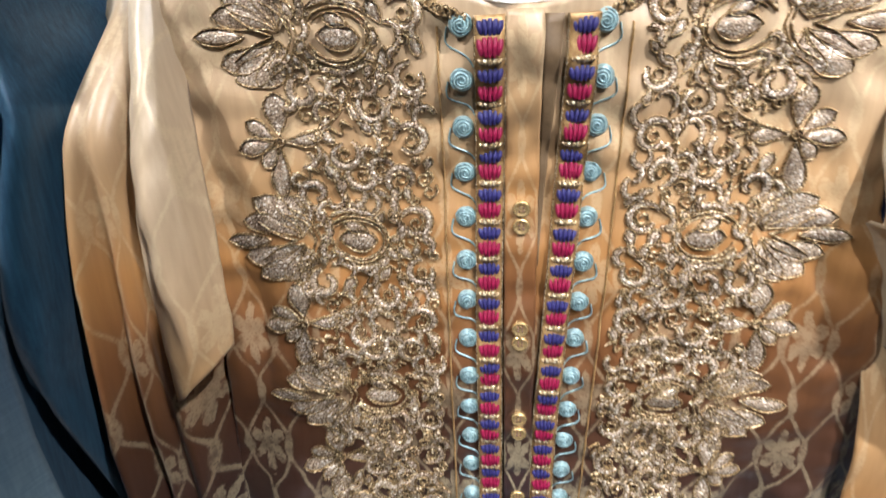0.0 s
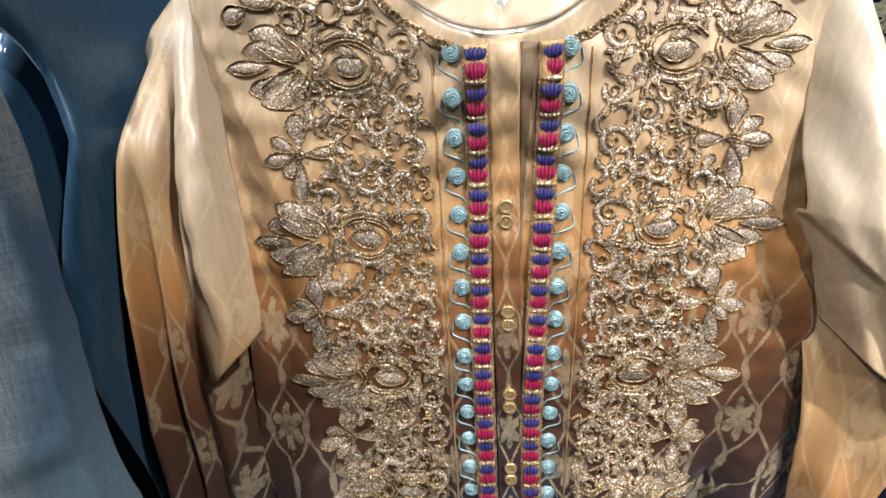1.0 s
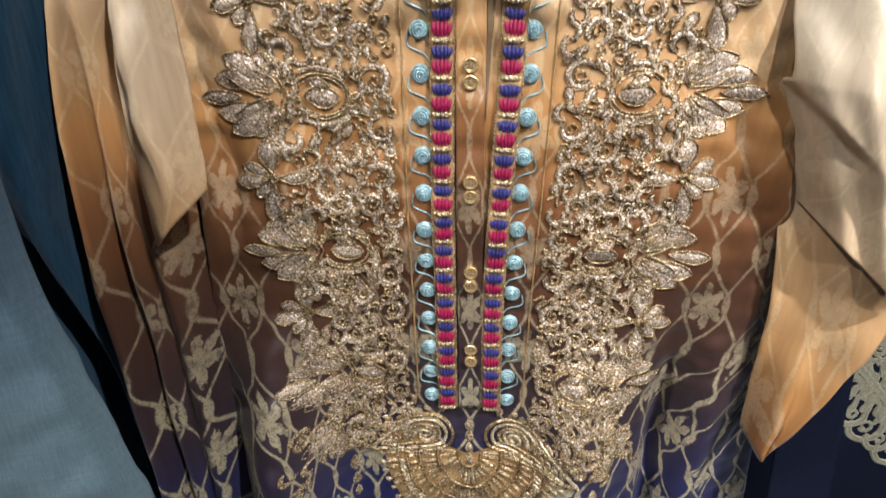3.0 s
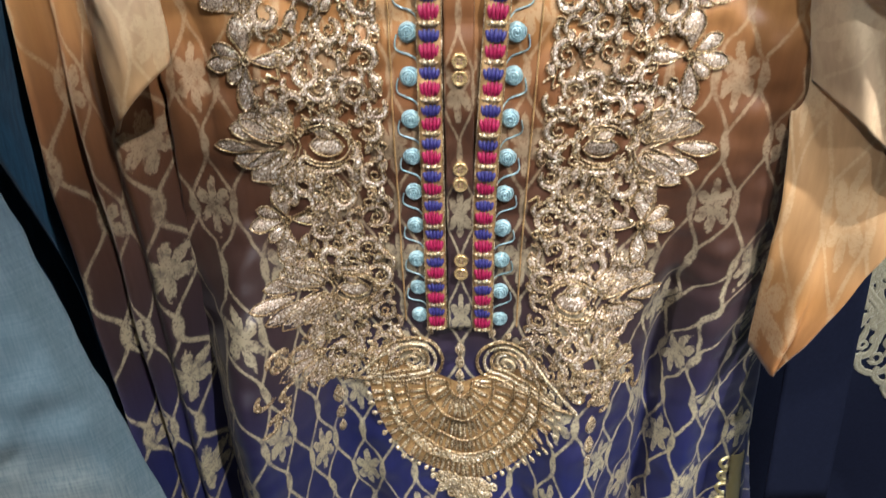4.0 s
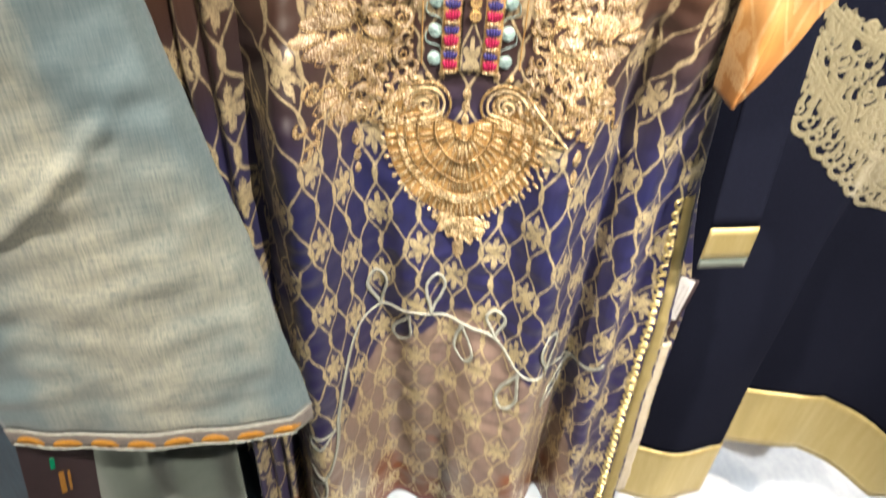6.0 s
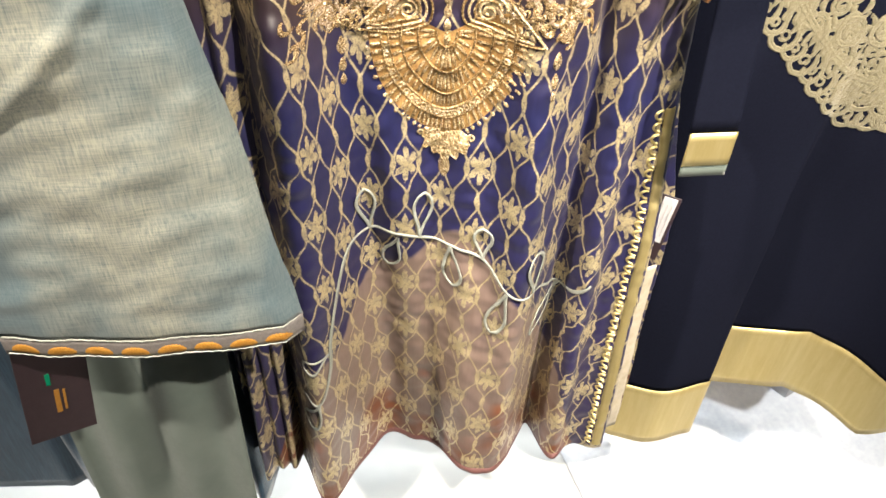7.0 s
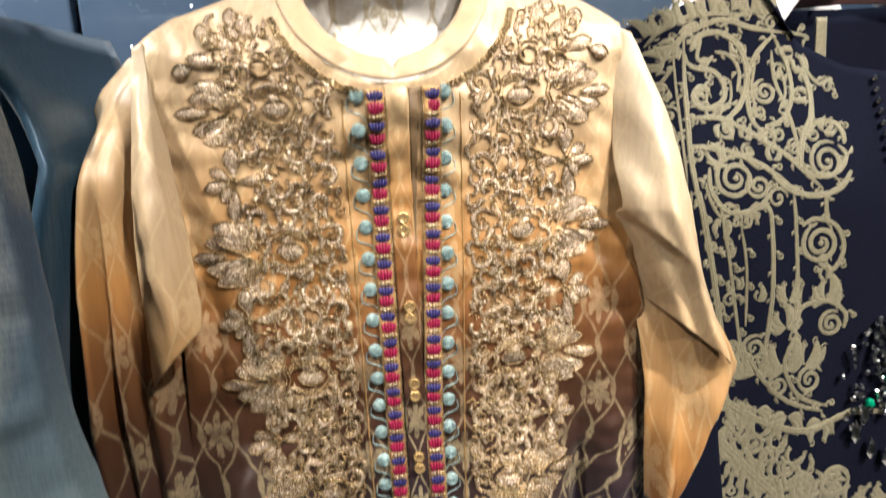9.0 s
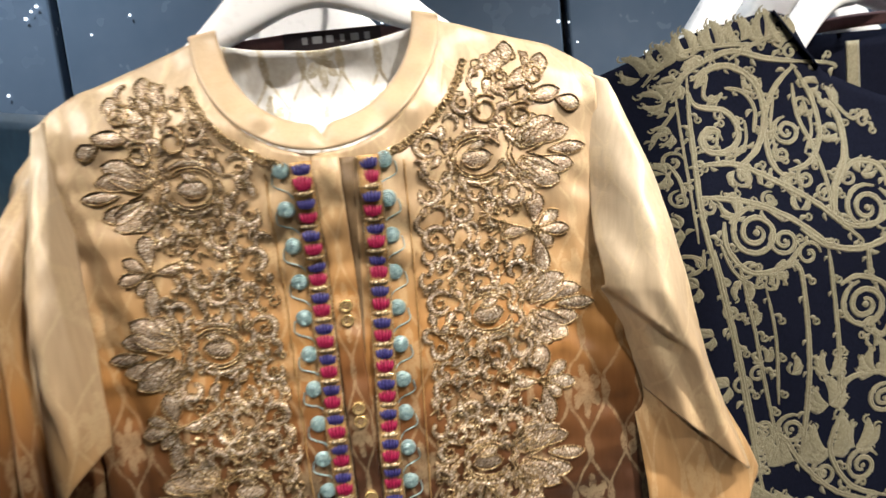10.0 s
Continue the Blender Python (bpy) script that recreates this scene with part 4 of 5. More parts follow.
ME_DISC, ME_COIL = rosette_meshes()
for side in (-1, 1):
    x_of = (lambda z: -0.0165 + 0.002 * smooth(1.2, 1.39, z)) if side < 0 else (lambda z: 0.0150 + 0.0115 * smooth(1.10, 1.40, z))
    tape = cloth("ribbon", lambda s, t: on_kurta(x_of(1.036 + 0.354 * t) + (s - 0.5) * 0.0138, 1.036 + 0.354 * t, 0.0018), 4, 120, M_TRIM, kurta, "woven ribbon of magenta and blue tufts on gold", None, 0.0012)
    for dx in (-0.0068, 0.0068):
        mb = MB()
        cord(mb, [(x_of(1.036 + 0.354 * k / 80) + dx, 1.036 + 0.354 * k / 80) for k in range(81)], 0.0006, 0.0038)
        part("edge_cord", mb.mesh("edge_cord", M_CORD), tape)
    for k in range(17):
        z = 1.042 + 0.0209 * k
        slope = math.degrees(math.atan2(x_of(z + 0.01) - x_of(z - 0.01), 0.02))
        for name, me, dz in (("red_tuft", ME_RED, 0.0), ("blue_tuft", ME_BLUE, 0.0084), ("gold_stitch", ME_GOLDSTITCH, -0.0060)):
            ob = part(name, me, tape)
            p = on_kurta(x_of(z + dz), z + dz, 0.0030)
            ob.matrix_basis = pose(p.x, p.y, p.z, 0, slope, 0)
    link = MB()
    for k in range(15):
        z = 1.386 - 0.0243 * k
        x = (-0.0275 - 0.0012 * k / 14) if side < 0 else 0.0265 + 0.0095 * smooth(1.08, 1.39, z)
        ob = part("rosette", ME_DISC, kurta, "raised turquoise thread rosette")
        ob.location = on_kurta(x, z, 0.0006)
        ob.scale = (0.82, 1.0, 0.82)
        ob.rotation_euler = (0, radians(random.uniform(0, 360)), 0)
        part("coil", ME_COIL, ob)
        if k < 14:
            cord(link, bend((x + side * 0.0065, z - 0.001), (x + side * 0.0070, z - 0.009), (x - side * 0.0020, z - 0.0135), (x - side * 0.0055, z - 0.0185), n=5), 0.0005, 0.0008)
    tagged(part("rosette_cord", link.mesh("rosette_cord", M_TURQ), kurta, "pale turquoise cord looping between the rosettes"), kind="stuff")

# ---- pointed medallion below the placket ----
mb, shine, pad = MB(), MB(), MB()


def shell(a, q):
    """A point of the shell: angle in degrees below the middle, share of the way out."""
    c, d = math.cos(radians(a)), math.sin(radians(a))
    return -0.001 + 0.068 * q * c * (1 - 0.30 * max(0.0, -d) ** 3), 0.984 + (0.100 if d < 0 else 0.060) * q * d


rows = []
for j in range(30):
    q = j / 29
    rows.append([on_kurta(*shell(152 + 236 * i / 60, q), 0.0005 * (1 - q ** 8)) for i in range(61)])
shield = MB().grid(rows)
# rings of upright bars between arcs of cord
for q0, q1, count, thick in ((0.16, 0.34, 15, 0.0013), (0.40, 0.56, 25, 0.0013), (0.61, 0.72, 33, 0.0012), (0.86, 0.99, 40, 0.0014)):
    for k in range(count):
        a = 172 + 196 * k / (count - 1) + random.uniform(-1, 1)
        satin(pad if k % 2 else shine, mb, [shell(a, q0 + (q1 - q0) * t / 4) for t in range(5)], thick, 0.0024)
for q, w in ((0.13, 0.0009), (0.37, 0.0011), (0.585, 0.0012), (0.745, 0.0013), (0.84, 0.0011)):
    cord(mb, [shell(166 + 208 * k / 40, q) for k in range(41)], w, 0.0028)
for k in range(28):
    x, z = shell(188 + 164 * k / 27, 0.795)
    cord(shine, coil(x, z, 0.0034, 0.0012, k * 70, 1.3 if k % 2 else -1.3, 11), 0.0009, 0.0026)
# ragged outer edge of small drops
for k in range(34):
    a = 184 + 172 * k / 33
    x, z = shell(a, 1.0)
    leaf(shine, x, z, a + random.uniform(-14, 14), random.uniform(0.004, 0.0065), 0.0042, 0.0022)
for side in (-1, 1):
    # paisley: a curled drop whose point turns out to the shoulder of the shell
    cx, cz = side * 0.034 - 0.001, 1.004
    for k in range(3):
        r = 0.0215 - 0.0052 * k
        cord(mb if k != 1 else shine, arc(cx, cz, r, r * 0.95, 20 if side > 0 else 160, 215 if side > 0 else -35, 22) + [(cx - side * r * 0.4 + side * 0.018, cz - r * 0.95), (side * (0.078 - 0.008 * k), 0.985 + 0.002 * k)], 0.0013, 0.0028)
    cord(shine, coil(cx, cz, 0.0085, 0.0015, 90, 1.6 * side), 0.0012, 0.0028)
    cord(shine, bend((side * 0.052, cz + 0.010), (side * 0.066, 1.000), (side * 0.080, 0.985)), 0.0016, 0.0030)
    for k in range(6):
        leaf(pad, side * (0.020 + 0.010 * k), 1.027 - 0.0007 * k * k, 90 - side * (25 + 8 * k), 0.009, 0.005, 0.0024)
        leaf(shine, side * (0.046 + 0.005 * k), 0.998 - 0.002 * k, 90 + side * 30, 0.008, 0.004, 0.0026)
    for k in range(26):
        x, z = random.uniform(0.066, 0.128), random.uniform(0.985, 1.035)
        satin(pad, mb, arc(side * x, z + 0.010 - 0.25 * (x - 0.07), 0.0045, 0.0052, k * 67, k * 67 + 210, 10), 0.0014, 0.0022)
    # a pale drop hanging from each side
    for k, z in enumerate((0.982, 0.962, 0.946)):
        leaf(pad, side * 0.092, z, 270, 0.018 - 0.003 * k, 0.009 - 0.0015 * k, 0.0024)
for k in range(5):
    leaf(pad, -0.001, 1.022 - 0.012 * k, 270, 0.013, 0.007, 0.0026)
# the point: a bunch of leaves and curls
for ang, length in ((270, 0.030), (250, 0.026), (290, 0.026), (228, 0.024), (312, 0.024), (205, 0.018), (335, 0.018)):
    x, z = 0.001 + 0.006 * math.cos(radians(ang)), 0.889 + 0.006 * math.sin(radians(ang))
    leaf(pad, x, z, ang, length, 0.009, 0.0026)
    outline(shine, x, z, ang, length, 0.010, 0.0007, 0.0024)
leaf(pad, 0.001, 0.864, 270, 0.030, 0.012, 0.0026)
for k in range(22):
    x = random.uniform(-0.026, 0.026)
    z = 0.884 - random.random() * (0.024 - abs(x) * 0.6)
    cord(shine, coil(x, z, 0.0036, 0.0012, random.uniform(0, 360), random.choice((-1.2, 1.2)), 10), 0.0009, 0.0030)
medal = tagged(part("medallion", mb.mesh("medallion", M_EDGE), kurta, "pointed medallion of coiled gold cord"), kind="stuff")
tagged(part("bright_thread", shine.mesh("bright_thread", M_BRIGHT), medal, "bright gold thread"), kind="stuff")
tagged(part("stitched_ground", shield.mesh("stitched_ground", M_TRIM), medal, "dark gold stitched ground"), kind="stuff")
tagged(part("padding", pad.mesh("padding", M_CORD), medal), kind="stuff")

# ---- lower border: cream vine, edge trims ----
vine = MB()
cord(vine, bend((-0.199, 0.577), (-0.164, 0.585), (-0.135, 0.575), (-0.122, 0.612), (-0.118, 0.665), (-0.100, 0.748), (-0.075, 0.766), (-0.040, 0.764), (-0.010, 0.752), (0.020, 0.748), (0.045, 0.741), (0.072, 0.708), (0.104, 0.698), (0.143, 0.671), (0.170, 0.700)), 0.0018, 0.0012, lift=0.003)
# drop-shaped loops that leave the stem: x, z, heading, length
for x, z, ang, length in ((-0.075, 0.766, 95, 0.050), (-0.022, 0.758, 85, 0.055), (0.045, 0.741, 92, 0.038), (0.104, 0.698, 92, 0.058), (-0.135, 0.575, 250, 0.045),
                          (-0.122, 0.640, 200, 0.030), (-0.045, 0.760, 255, 0.045), (0.010, 0.750, 275, 0.055), (0.072, 0.708, 258, 0.065), (0.143, 0.671, 245, 0.070)):
    left, right = leaf_edge(x, z, ang, length, 0.019, 14, 0.0, 2.0)
    cord(vine, left + right[-2::-1], 0.0017, 0.0012, lift=0.003)
part("border_vine", vine.mesh("border_vine", M_CREAM), kurta, "cream cord vine above the pale border")
for side in (-1, 1):
    z0, z1 = 0.38, (0.905 if side > 0 else 0.80)
    xe = lambda z: side * (half(side, z) - 0.013)
    mb, loops = MB(), MB()
    cord(mb, [(xe(z0 + (z1 - z0) * k / 60) + side * 0.004, z0 + (z1 - z0) * k / 60) for k in range(61)], 0.0065, 0.0022)
    trim = part("side_trim", mb.mesh("side_trim", M_BAND), kurta, "gold braid down the side slit")
    for k in range(int((z1 - z0) / 0.0125)):
        z = z0 + 0.006 + 0.0125 * k
        cord(loops, arc(xe(z) - side * 0.0055, z, 0.0058, 0.0046, 80 if side > 0 else 100, 280 if side > 0 else -100, 10), 0.0014, 0.0024)
    part("loop_edging", loops.mesh("loop_edging", M_BAND), trim, "row of gold loops")
hem = MB()
cord(hem, [((-0.19 + 0.375 * k / 120), hem_z(-0.19 + 0.375 * k / 120) + 0.004) for k in range(121)], 0.0055, 0.0022)
part("hem_binding", hem.mesh("hem_binding", M_SEAM), kurta, "dark maroon hem binding")

# ---- sleeve hem of the teal tunic ----
silver_edge = MB()
for z in (0.0, -0.0195):
    cord(silver_edge, [(-0.370 + 0.236 * k / 90, z + 0.0006 * math.sin(k * 1.9)) for k in range(91)], 0.0006, 0.0010, on_hem)
tagged(part("silver_edging", silver_edge.mesh("silver_edging", M_CREAM), tsl, "fine silver thread edging"), kind="")
for k in range(8):
    mb = MB()
    x = -0.355 + 0.029 * k
    cord(mb, [(x - 0.011 + 0.022 * t / 10, -0.016 + 0.0035 * math.sin(math.pi * t / 10)) for t in range(11)], 0.0052, 0.0016, on_hem, taper=0.8)
    part("orange_motif", mb.mesh("orange_motif", M_ORANGE), tsl, "orange satin-stitch half-moon")

# ---- ironwork embroidery on the navy dress ----
def on_navy(x, z, h):
    return Vector((x, navy_y(x, z) - 0.0014 - h, z))


AXIS = 0.515


def iron(name, strokes, label="", leaves=()):
    """A motif of flat gold cords on the dress, and its mirror image about the dress's middle."""
    for flip in (False, True):
        f = (lambda p: (2 * AXIS - p[0], p[1])) if flip else (lambda p: p)
        mb = MB()
        for pts, w in strokes:
            strap(mb, [f(p) for p in pts], w * 1.35, 0.0008)
        for x, z, ang, length, width in leaves:
            fx, fz = f((x, z))
            leaf(mb, fx, fz, 180 - ang if flip else ang, length, width, 0.0012, on_navy, bow=length * 0.12)
        tagged(part(name, mb.mesh(name, M_KHAKI), navy, label), kind="stuff")


def strap(mb, pts, w, h=0.0007):
    """A flat couched band with a groove along its middle and slightly uneven edges."""
    full = [pts[0]]
    for a, b in zip(pts, pts[1:]):
        cut = max(1, round(math.hypot(b[0] - a[0], b[1] - a[1]) / 0.0028))
        full += [(a[0] + (b[0] - a[0]) * k / cut, a[1] + (b[1] - a[1]) * k / cut) for k in range(1, cut + 1)]
    rows, n = [], len(full)
    for k, (x, z) in enumerate(full):
        ax, az = full[max(0, k - 1)]
        bx, bz = full[min(n - 1, k + 1)]
        d = math.hypot(bx - ax, bz - az) or 1.0
        nx, nz = -(bz - az) / d, (bx - ax) / d
        w_here = w * 0.56
        end = min(1.0, 0.45 + 4.0 * min(k, n - 1 - k) / n)
        l, r = (end * w_here * (1 + 0.30 * noise.noise(Vector((x * 260, q, z * 260)))) for q in (1.0, 9.0))
        rows.append([on_navy(x + nx * a, z + nz * a, h * b) for a, b in ((l, -0.5), (l * 0.86, 0.9), (l * 0.34, 1.0), (0, 0.15), (-r * 0.34, 1.0), (-r * 0.86, 0.9), (-r, -0.5))])
    mb.grid(rows)


def ironwork(name, label, bands, coils=(), sprays=(), mirror=True):
    """Flat gold bands, coils (x, z, radius, first angle, turns, half width) and fans of leaves (x, z, heading, spread, count, length)."""
    for flip in ((False, True) if mirror else (False,)):
        hooks = random.Random(len(bands) * 7 + len(label))
        f = (lambda p: (2 * AXIS - p[0], p[1])) if flip else (lambda p: p)
        mb = MB()
        for w, *pts in bands:
            run = bend(*pts)
            strap(mb, [f(p) for p in run], w * 0.86)
            # hooks and leaflets that spring from the band on either side
            gone, turn = 0.006, 1
            for (ax, az), (bx, bz) in zip(run, run[1:]):
                gone += math.hypot(bx - ax, bz - az)
                if gone > 0.0125:
                    gone, turn = 0.0, -turn
                    a = math.degrees(math.atan2(bz - az, bx - ax)) + turn * hooks.uniform(35, 65)
                    size = hooks.uniform(0.006, 0.0105)
                    fx, fz = f((bx, bz))
                    leaf(mb, fx, fz, 180 - a if flip else a, size, size * 0.42, 0.0010, on_navy, bow=size * 0.25 * turn * (-1 if flip else 1))
                    if turn > 0:
                        strap(mb, [f(p) for p in coil(bx + size * math.cos(radians(a)), bz + size * math.sin(radians(a)), 0.0034, 0.0012, a + 180, 1.2, 10)], 0.0016)
        for (cx, cz), r, a0, turns, w in coils:
            strap(mb, [f(p) for p in coil(cx, cz, r, r * 0.22, a0, turns)], w)
            px, pz = f((cx, cz))
            leaf(mb, px - r * 0.12, pz, 0, r * 0.3, r * 0.3, 0.0012, on_navy)
        for (x, z), ang, spread, count, length in sprays:
            for k in range(count):
                t = k / max(1, count - 1) - 0.5
                a = ang + spread * t + random.uniform(-9, 9)
                fx, fz = f((x, z))
                size = length * (1.05 - 0.8 * abs(t)) * random.uniform(0.85, 1.15)
                leaf(mb, fx, fz, 180 - a if flip else a, size, size * 0.36, 0.0010, on_navy, bow=size * (0.22 if t > 0 else -0.22) * (-1 if flip else 1))
                tip = f((x + size * 0.92 * math.cos(radians(a)), z + size * 0.92 * math.sin(radians(a))))
                strap(mb, coil(tip[0], tip[1], size * 0.16, size * 0.06, a, 0.9, 8), 0.0014)
        tagged(part(name, mb.mesh(name, M_KHAKI), navy, label), kind="stuff")


random.seed(21)
ironwork("gate_post", "long gold embroidered upright bars", [
    (0.0050, (0.297, 1.428), (0.294, 1.356), (0.294, 1.293), (0.313, 1.184), (0.332, 1.041)), (0.0024, (0.287, 1.415), (0.287, 1.351), (0.287, 1.288)),
    (0.0046, (0.298, 1.282), (0.305, 1.239), (0.314, 1.189), (0.327, 1.104)), (0.0036, (0.319, 1.259), (0.327, 1.215), (0.337, 1.148), (0.348, 1.085)), (0.0030, (0.339, 1.244), (0.345, 1.203), (0.346, 1.142)),
    (0.0050, (0.358, 1.261), (0.369, 1.257), (0.373, 1.189), (0.370, 1.139), (0.364, 1.094)), (0.0046, (0.395, 1.273), (0.398, 1.230), (0.400, 1.181), (0.397, 1.131)), (0.0046, (0.431, 1.270), (0.431, 1.243))],
    [((0.342, 1.249), 0.011, 180, -1.1, 0.0026), ((0.354, 1.257), 0.010, 0, 1.1, 0.0026), ((0.325, 1.260), 0.010, 0, 1.0, 0.0026)])
ironwork("scroll", "large gold embroidered C-scroll like wrought iron", [
    (0.0062, (0.303, 1.417), (0.312, 1.430), (0.335, 1.433), (0.355, 1.418), (0.361, 1.391), (0.350, 1.362), (0.329, 1.346)),
    (0.0058, (0.297, 1.414), (0.303, 1.402), (0.326, 1.396), (0.335, 1.384), (0.334, 1.369), (0.321, 1.361), (0.307, 1.363), (0.302, 1.373), (0.309, 1.381), (0.318, 1.379), (0.316, 1.372)),
    (0.0044, (0.315, 1.427), (0.310, 1.410), (0.319, 1.405), (0.327, 1.411)), (0.0040, (0.329, 1.415), (0.345, 1.410), (0.353, 1.394), (0.349, 1.375)),
    (0.0030, (0.310, 1.364), (0.329, 1.357), (0.341, 1.368), (0.343, 1.386))],
    [((0.312, 1.371), 0.009, 0, 1.3, 0.0026), ((0.321, 1.392), 0.006, 0, 1.0, 0.0022)],
    [((0.355, 1.410), 110, 100, 4, 0.016), ((0.358, 1.377), 0, 80, 3, 0.012)])
ironwork("scroll", "gold embroidered heart-shaped loop with a spiral", [
    (0.0052, (0.391, 1.428), (0.371, 1.409), (0.360, 1.383), (0.359, 1.350), (0.370, 1.333)), (0.0052, (0.392, 1.425), (0.404, 1.398), (0.405, 1.367), (0.391, 1.345), (0.372, 1.340)),
    (0.0044, (0.388, 1.413), (0.389, 1.383), (0.398, 1.355), (0.404, 1.323), (0.403, 1.296)), (0.0030, (0.370, 1.401), (0.364, 1.377), (0.366, 1.350)), (0.0030, (0.395, 1.401), (0.399, 1.374), (0.389, 1.353))],
    [((0.377, 1.373), 0.0125, 90, 1.7, 0.0036), ((0.393, 1.393), 0.008, 0, 1.3, 0.0028), ((0.369, 1.355), 0.008, 100, 1.2, 0.0028)],
    [((0.375, 1.336), 260, 120, 5, 0.017), ((0.412, 1.410), 170, 60, 3, 0.018)])
ironwork("scroll", "gold embroidered leafy S-scroll", [
    (0.0070, (0.415, 1.397), (0.425, 1.380), (0.425, 1.350), (0.411, 1.325), (0.405, 1.298)), (0.0040, (0.421, 1.397), (0.438, 1.378), (0.452, 1.383), (0.449, 1.372)),
    (0.0055, (0.411, 1.322), (0.428, 1.340), (0.449, 1.339), (0.457, 1.327), (0.456, 1.318)), (0.0050, (0.405, 1.298), (0.423, 1.288), (0.446, 1.291), (0.457, 1.306), (0.449, 1.317))],
    [((0.435, 1.302), 0.020, 60, 1.9, 0.0042), ((0.448, 1.375), 0.007, 0, 1.2, 0.0026), ((0.424, 1.329), 0.008, 90, 1.3, 0.0026)],
    [((0.420, 1.391), 100, 120, 5, 0.017), ((0.422, 1.367), 170, 80, 4, 0.018), ((0.436, 1.331), 40, 120, 5, 0.016)])
ironwork("gate_rail", "broad gold embroidered slanting bars", [
    (0.0058, (0.296, 1.352), (0.328, 1.350), (0.359, 1.333), (0.388, 1.313), (0.408, 1.295), (0.427, 1.276)), (0.0054, (0.294, 1.326), (0.333, 1.318), (0.360, 1.305), (0.384, 1.287), (0.397, 1.273)),
    (0.0062, (0.373, 1.292), (0.394, 1.276), (0.422, 1.269), (0.447, 1.275), (0.460, 1.291))],
    [((0.300, 1.317), 0.009, 0, 1.3, 0.0028), ((0.333, 1.339), 0.009, 180, 1.3, 0.0030), ((0.385, 1.332), 0.009, 60, 1.4, 0.0028), ((0.377, 1.270), 0.011, 0, 1.3, 0.0030), ((0.400, 1.318), 0.008, 60, 1.4, 0.0028), ((0.351, 1.318), 0.007, 60, 1.4, 0.0026)],
    [((0.327, 1.345), 280, 90, 4, 0.018), ((0.349, 1.330), 60, 100, 4, 0.015), ((0.376, 1.307), 80, 110, 4, 0.015)])
ironwork("scroll", "gold embroidered round scroll with two spirals", [
    (0.0055, (0.310, 1.304), (0.310, 1.281), (0.327, 1.260), (0.354, 1.261), (0.372, 1.278)), (0.0036, (0.314, 1.302), (0.327, 1.312), (0.346, 1.311), (0.359, 1.299)), (0.0034, (0.304, 1.287), (0.313, 1.262), (0.331, 1.247), (0.339, 1.249))],
    [((0.335, 1.292), 0.021, 80, 2.0, 0.0044), ((0.358, 1.283), 0.0125, 120, 1.7, 0.0036)],
    [((0.321, 1.309), 120, 120, 5, 0.018), ((0.348, 1.257), 280, 100, 4, 0.015), ((0.320, 1.254), 260, 90, 4, 0.020)])
ironwork("scroll", "large round gold embroidered spiral", [(0.0050, (0.404, 1.240), (0.420, 1.246), (0.442, 1.237), (0.450, 1.214), (0.439, 1.193), (0.425, 1.200))],
    [((0.425, 1.221), 0.021, 100, 2.0, 0.0048), ((0.429, 1.202), 0.008, 0, 1.2, 0.0026)],
    [((0.433, 1.160), 80, 150, 7, 0.026), ((0.431, 1.183), 90, 60, 3, 0.016)])
ironwork("scroll", "gold embroidered spiral on a leafy stem", [(0.0050, (0.397, 1.136), (0.407, 1.157), (0.436, 1.160), (0.454, 1.146), (0.453, 1.130))],
    [((0.439, 1.136), 0.014, 60, 1.8, 0.0040)], [((0.390, 1.165), 80, 150, 6, 0.022), ((0.389, 1.137), 100, 170, 7, 0.026), ((0.357, 1.168), 70, 60, 3, 0.016)])
# leafage running down beside the post, along the shoulder, and at the foot of the bars
ironwork("leafage", "small gold embroidered leaves and hooks beside the post", [
    (0.0034, (0.286, 1.402), (0.273, 1.384), (0.264, 1.369)), (0.0032, (0.274, 1.357), (0.281, 1.341), (0.282, 1.320)), (0.0032, (0.277, 1.293), (0.269, 1.277), (0.274, 1.262), (0.287, 1.267), (0.290, 1.283))],
    [((0.278, 1.357), 0.009, 0, 1.3, 0.0028), ((0.279, 1.325), 0.008, 90, 1.3, 0.0026), ((0.277, 1.267), 0.013, 0, 1.1, 0.0032), ((0.309, 1.228), 0.008, 90, 1.3, 0.0026), ((0.315, 1.162), 0.009, 0, 1.3, 0.0028), ((0.329, 1.171), 0.008, 0, 1.3, 0.0028)],
    [((0.280, 1.408), 150, 130, 5, 0.022), ((0.281, 1.381), 200, 120, 5, 0.018), ((0.273, 1.347), 190, 130, 5, 0.020), ((0.276, 1.301), 180, 140, 5, 0.018), ((0.284, 1.251), 200, 120, 5, 0.016), ((0.293, 1.208), 190, 120, 5, 0.016), ((0.304, 1.163), 190, 120, 5, 0.020),
     ((0.325, 1.216), 80, 140, 5, 0.014), ((0.335, 1.182), 100, 140, 5, 0.014)])
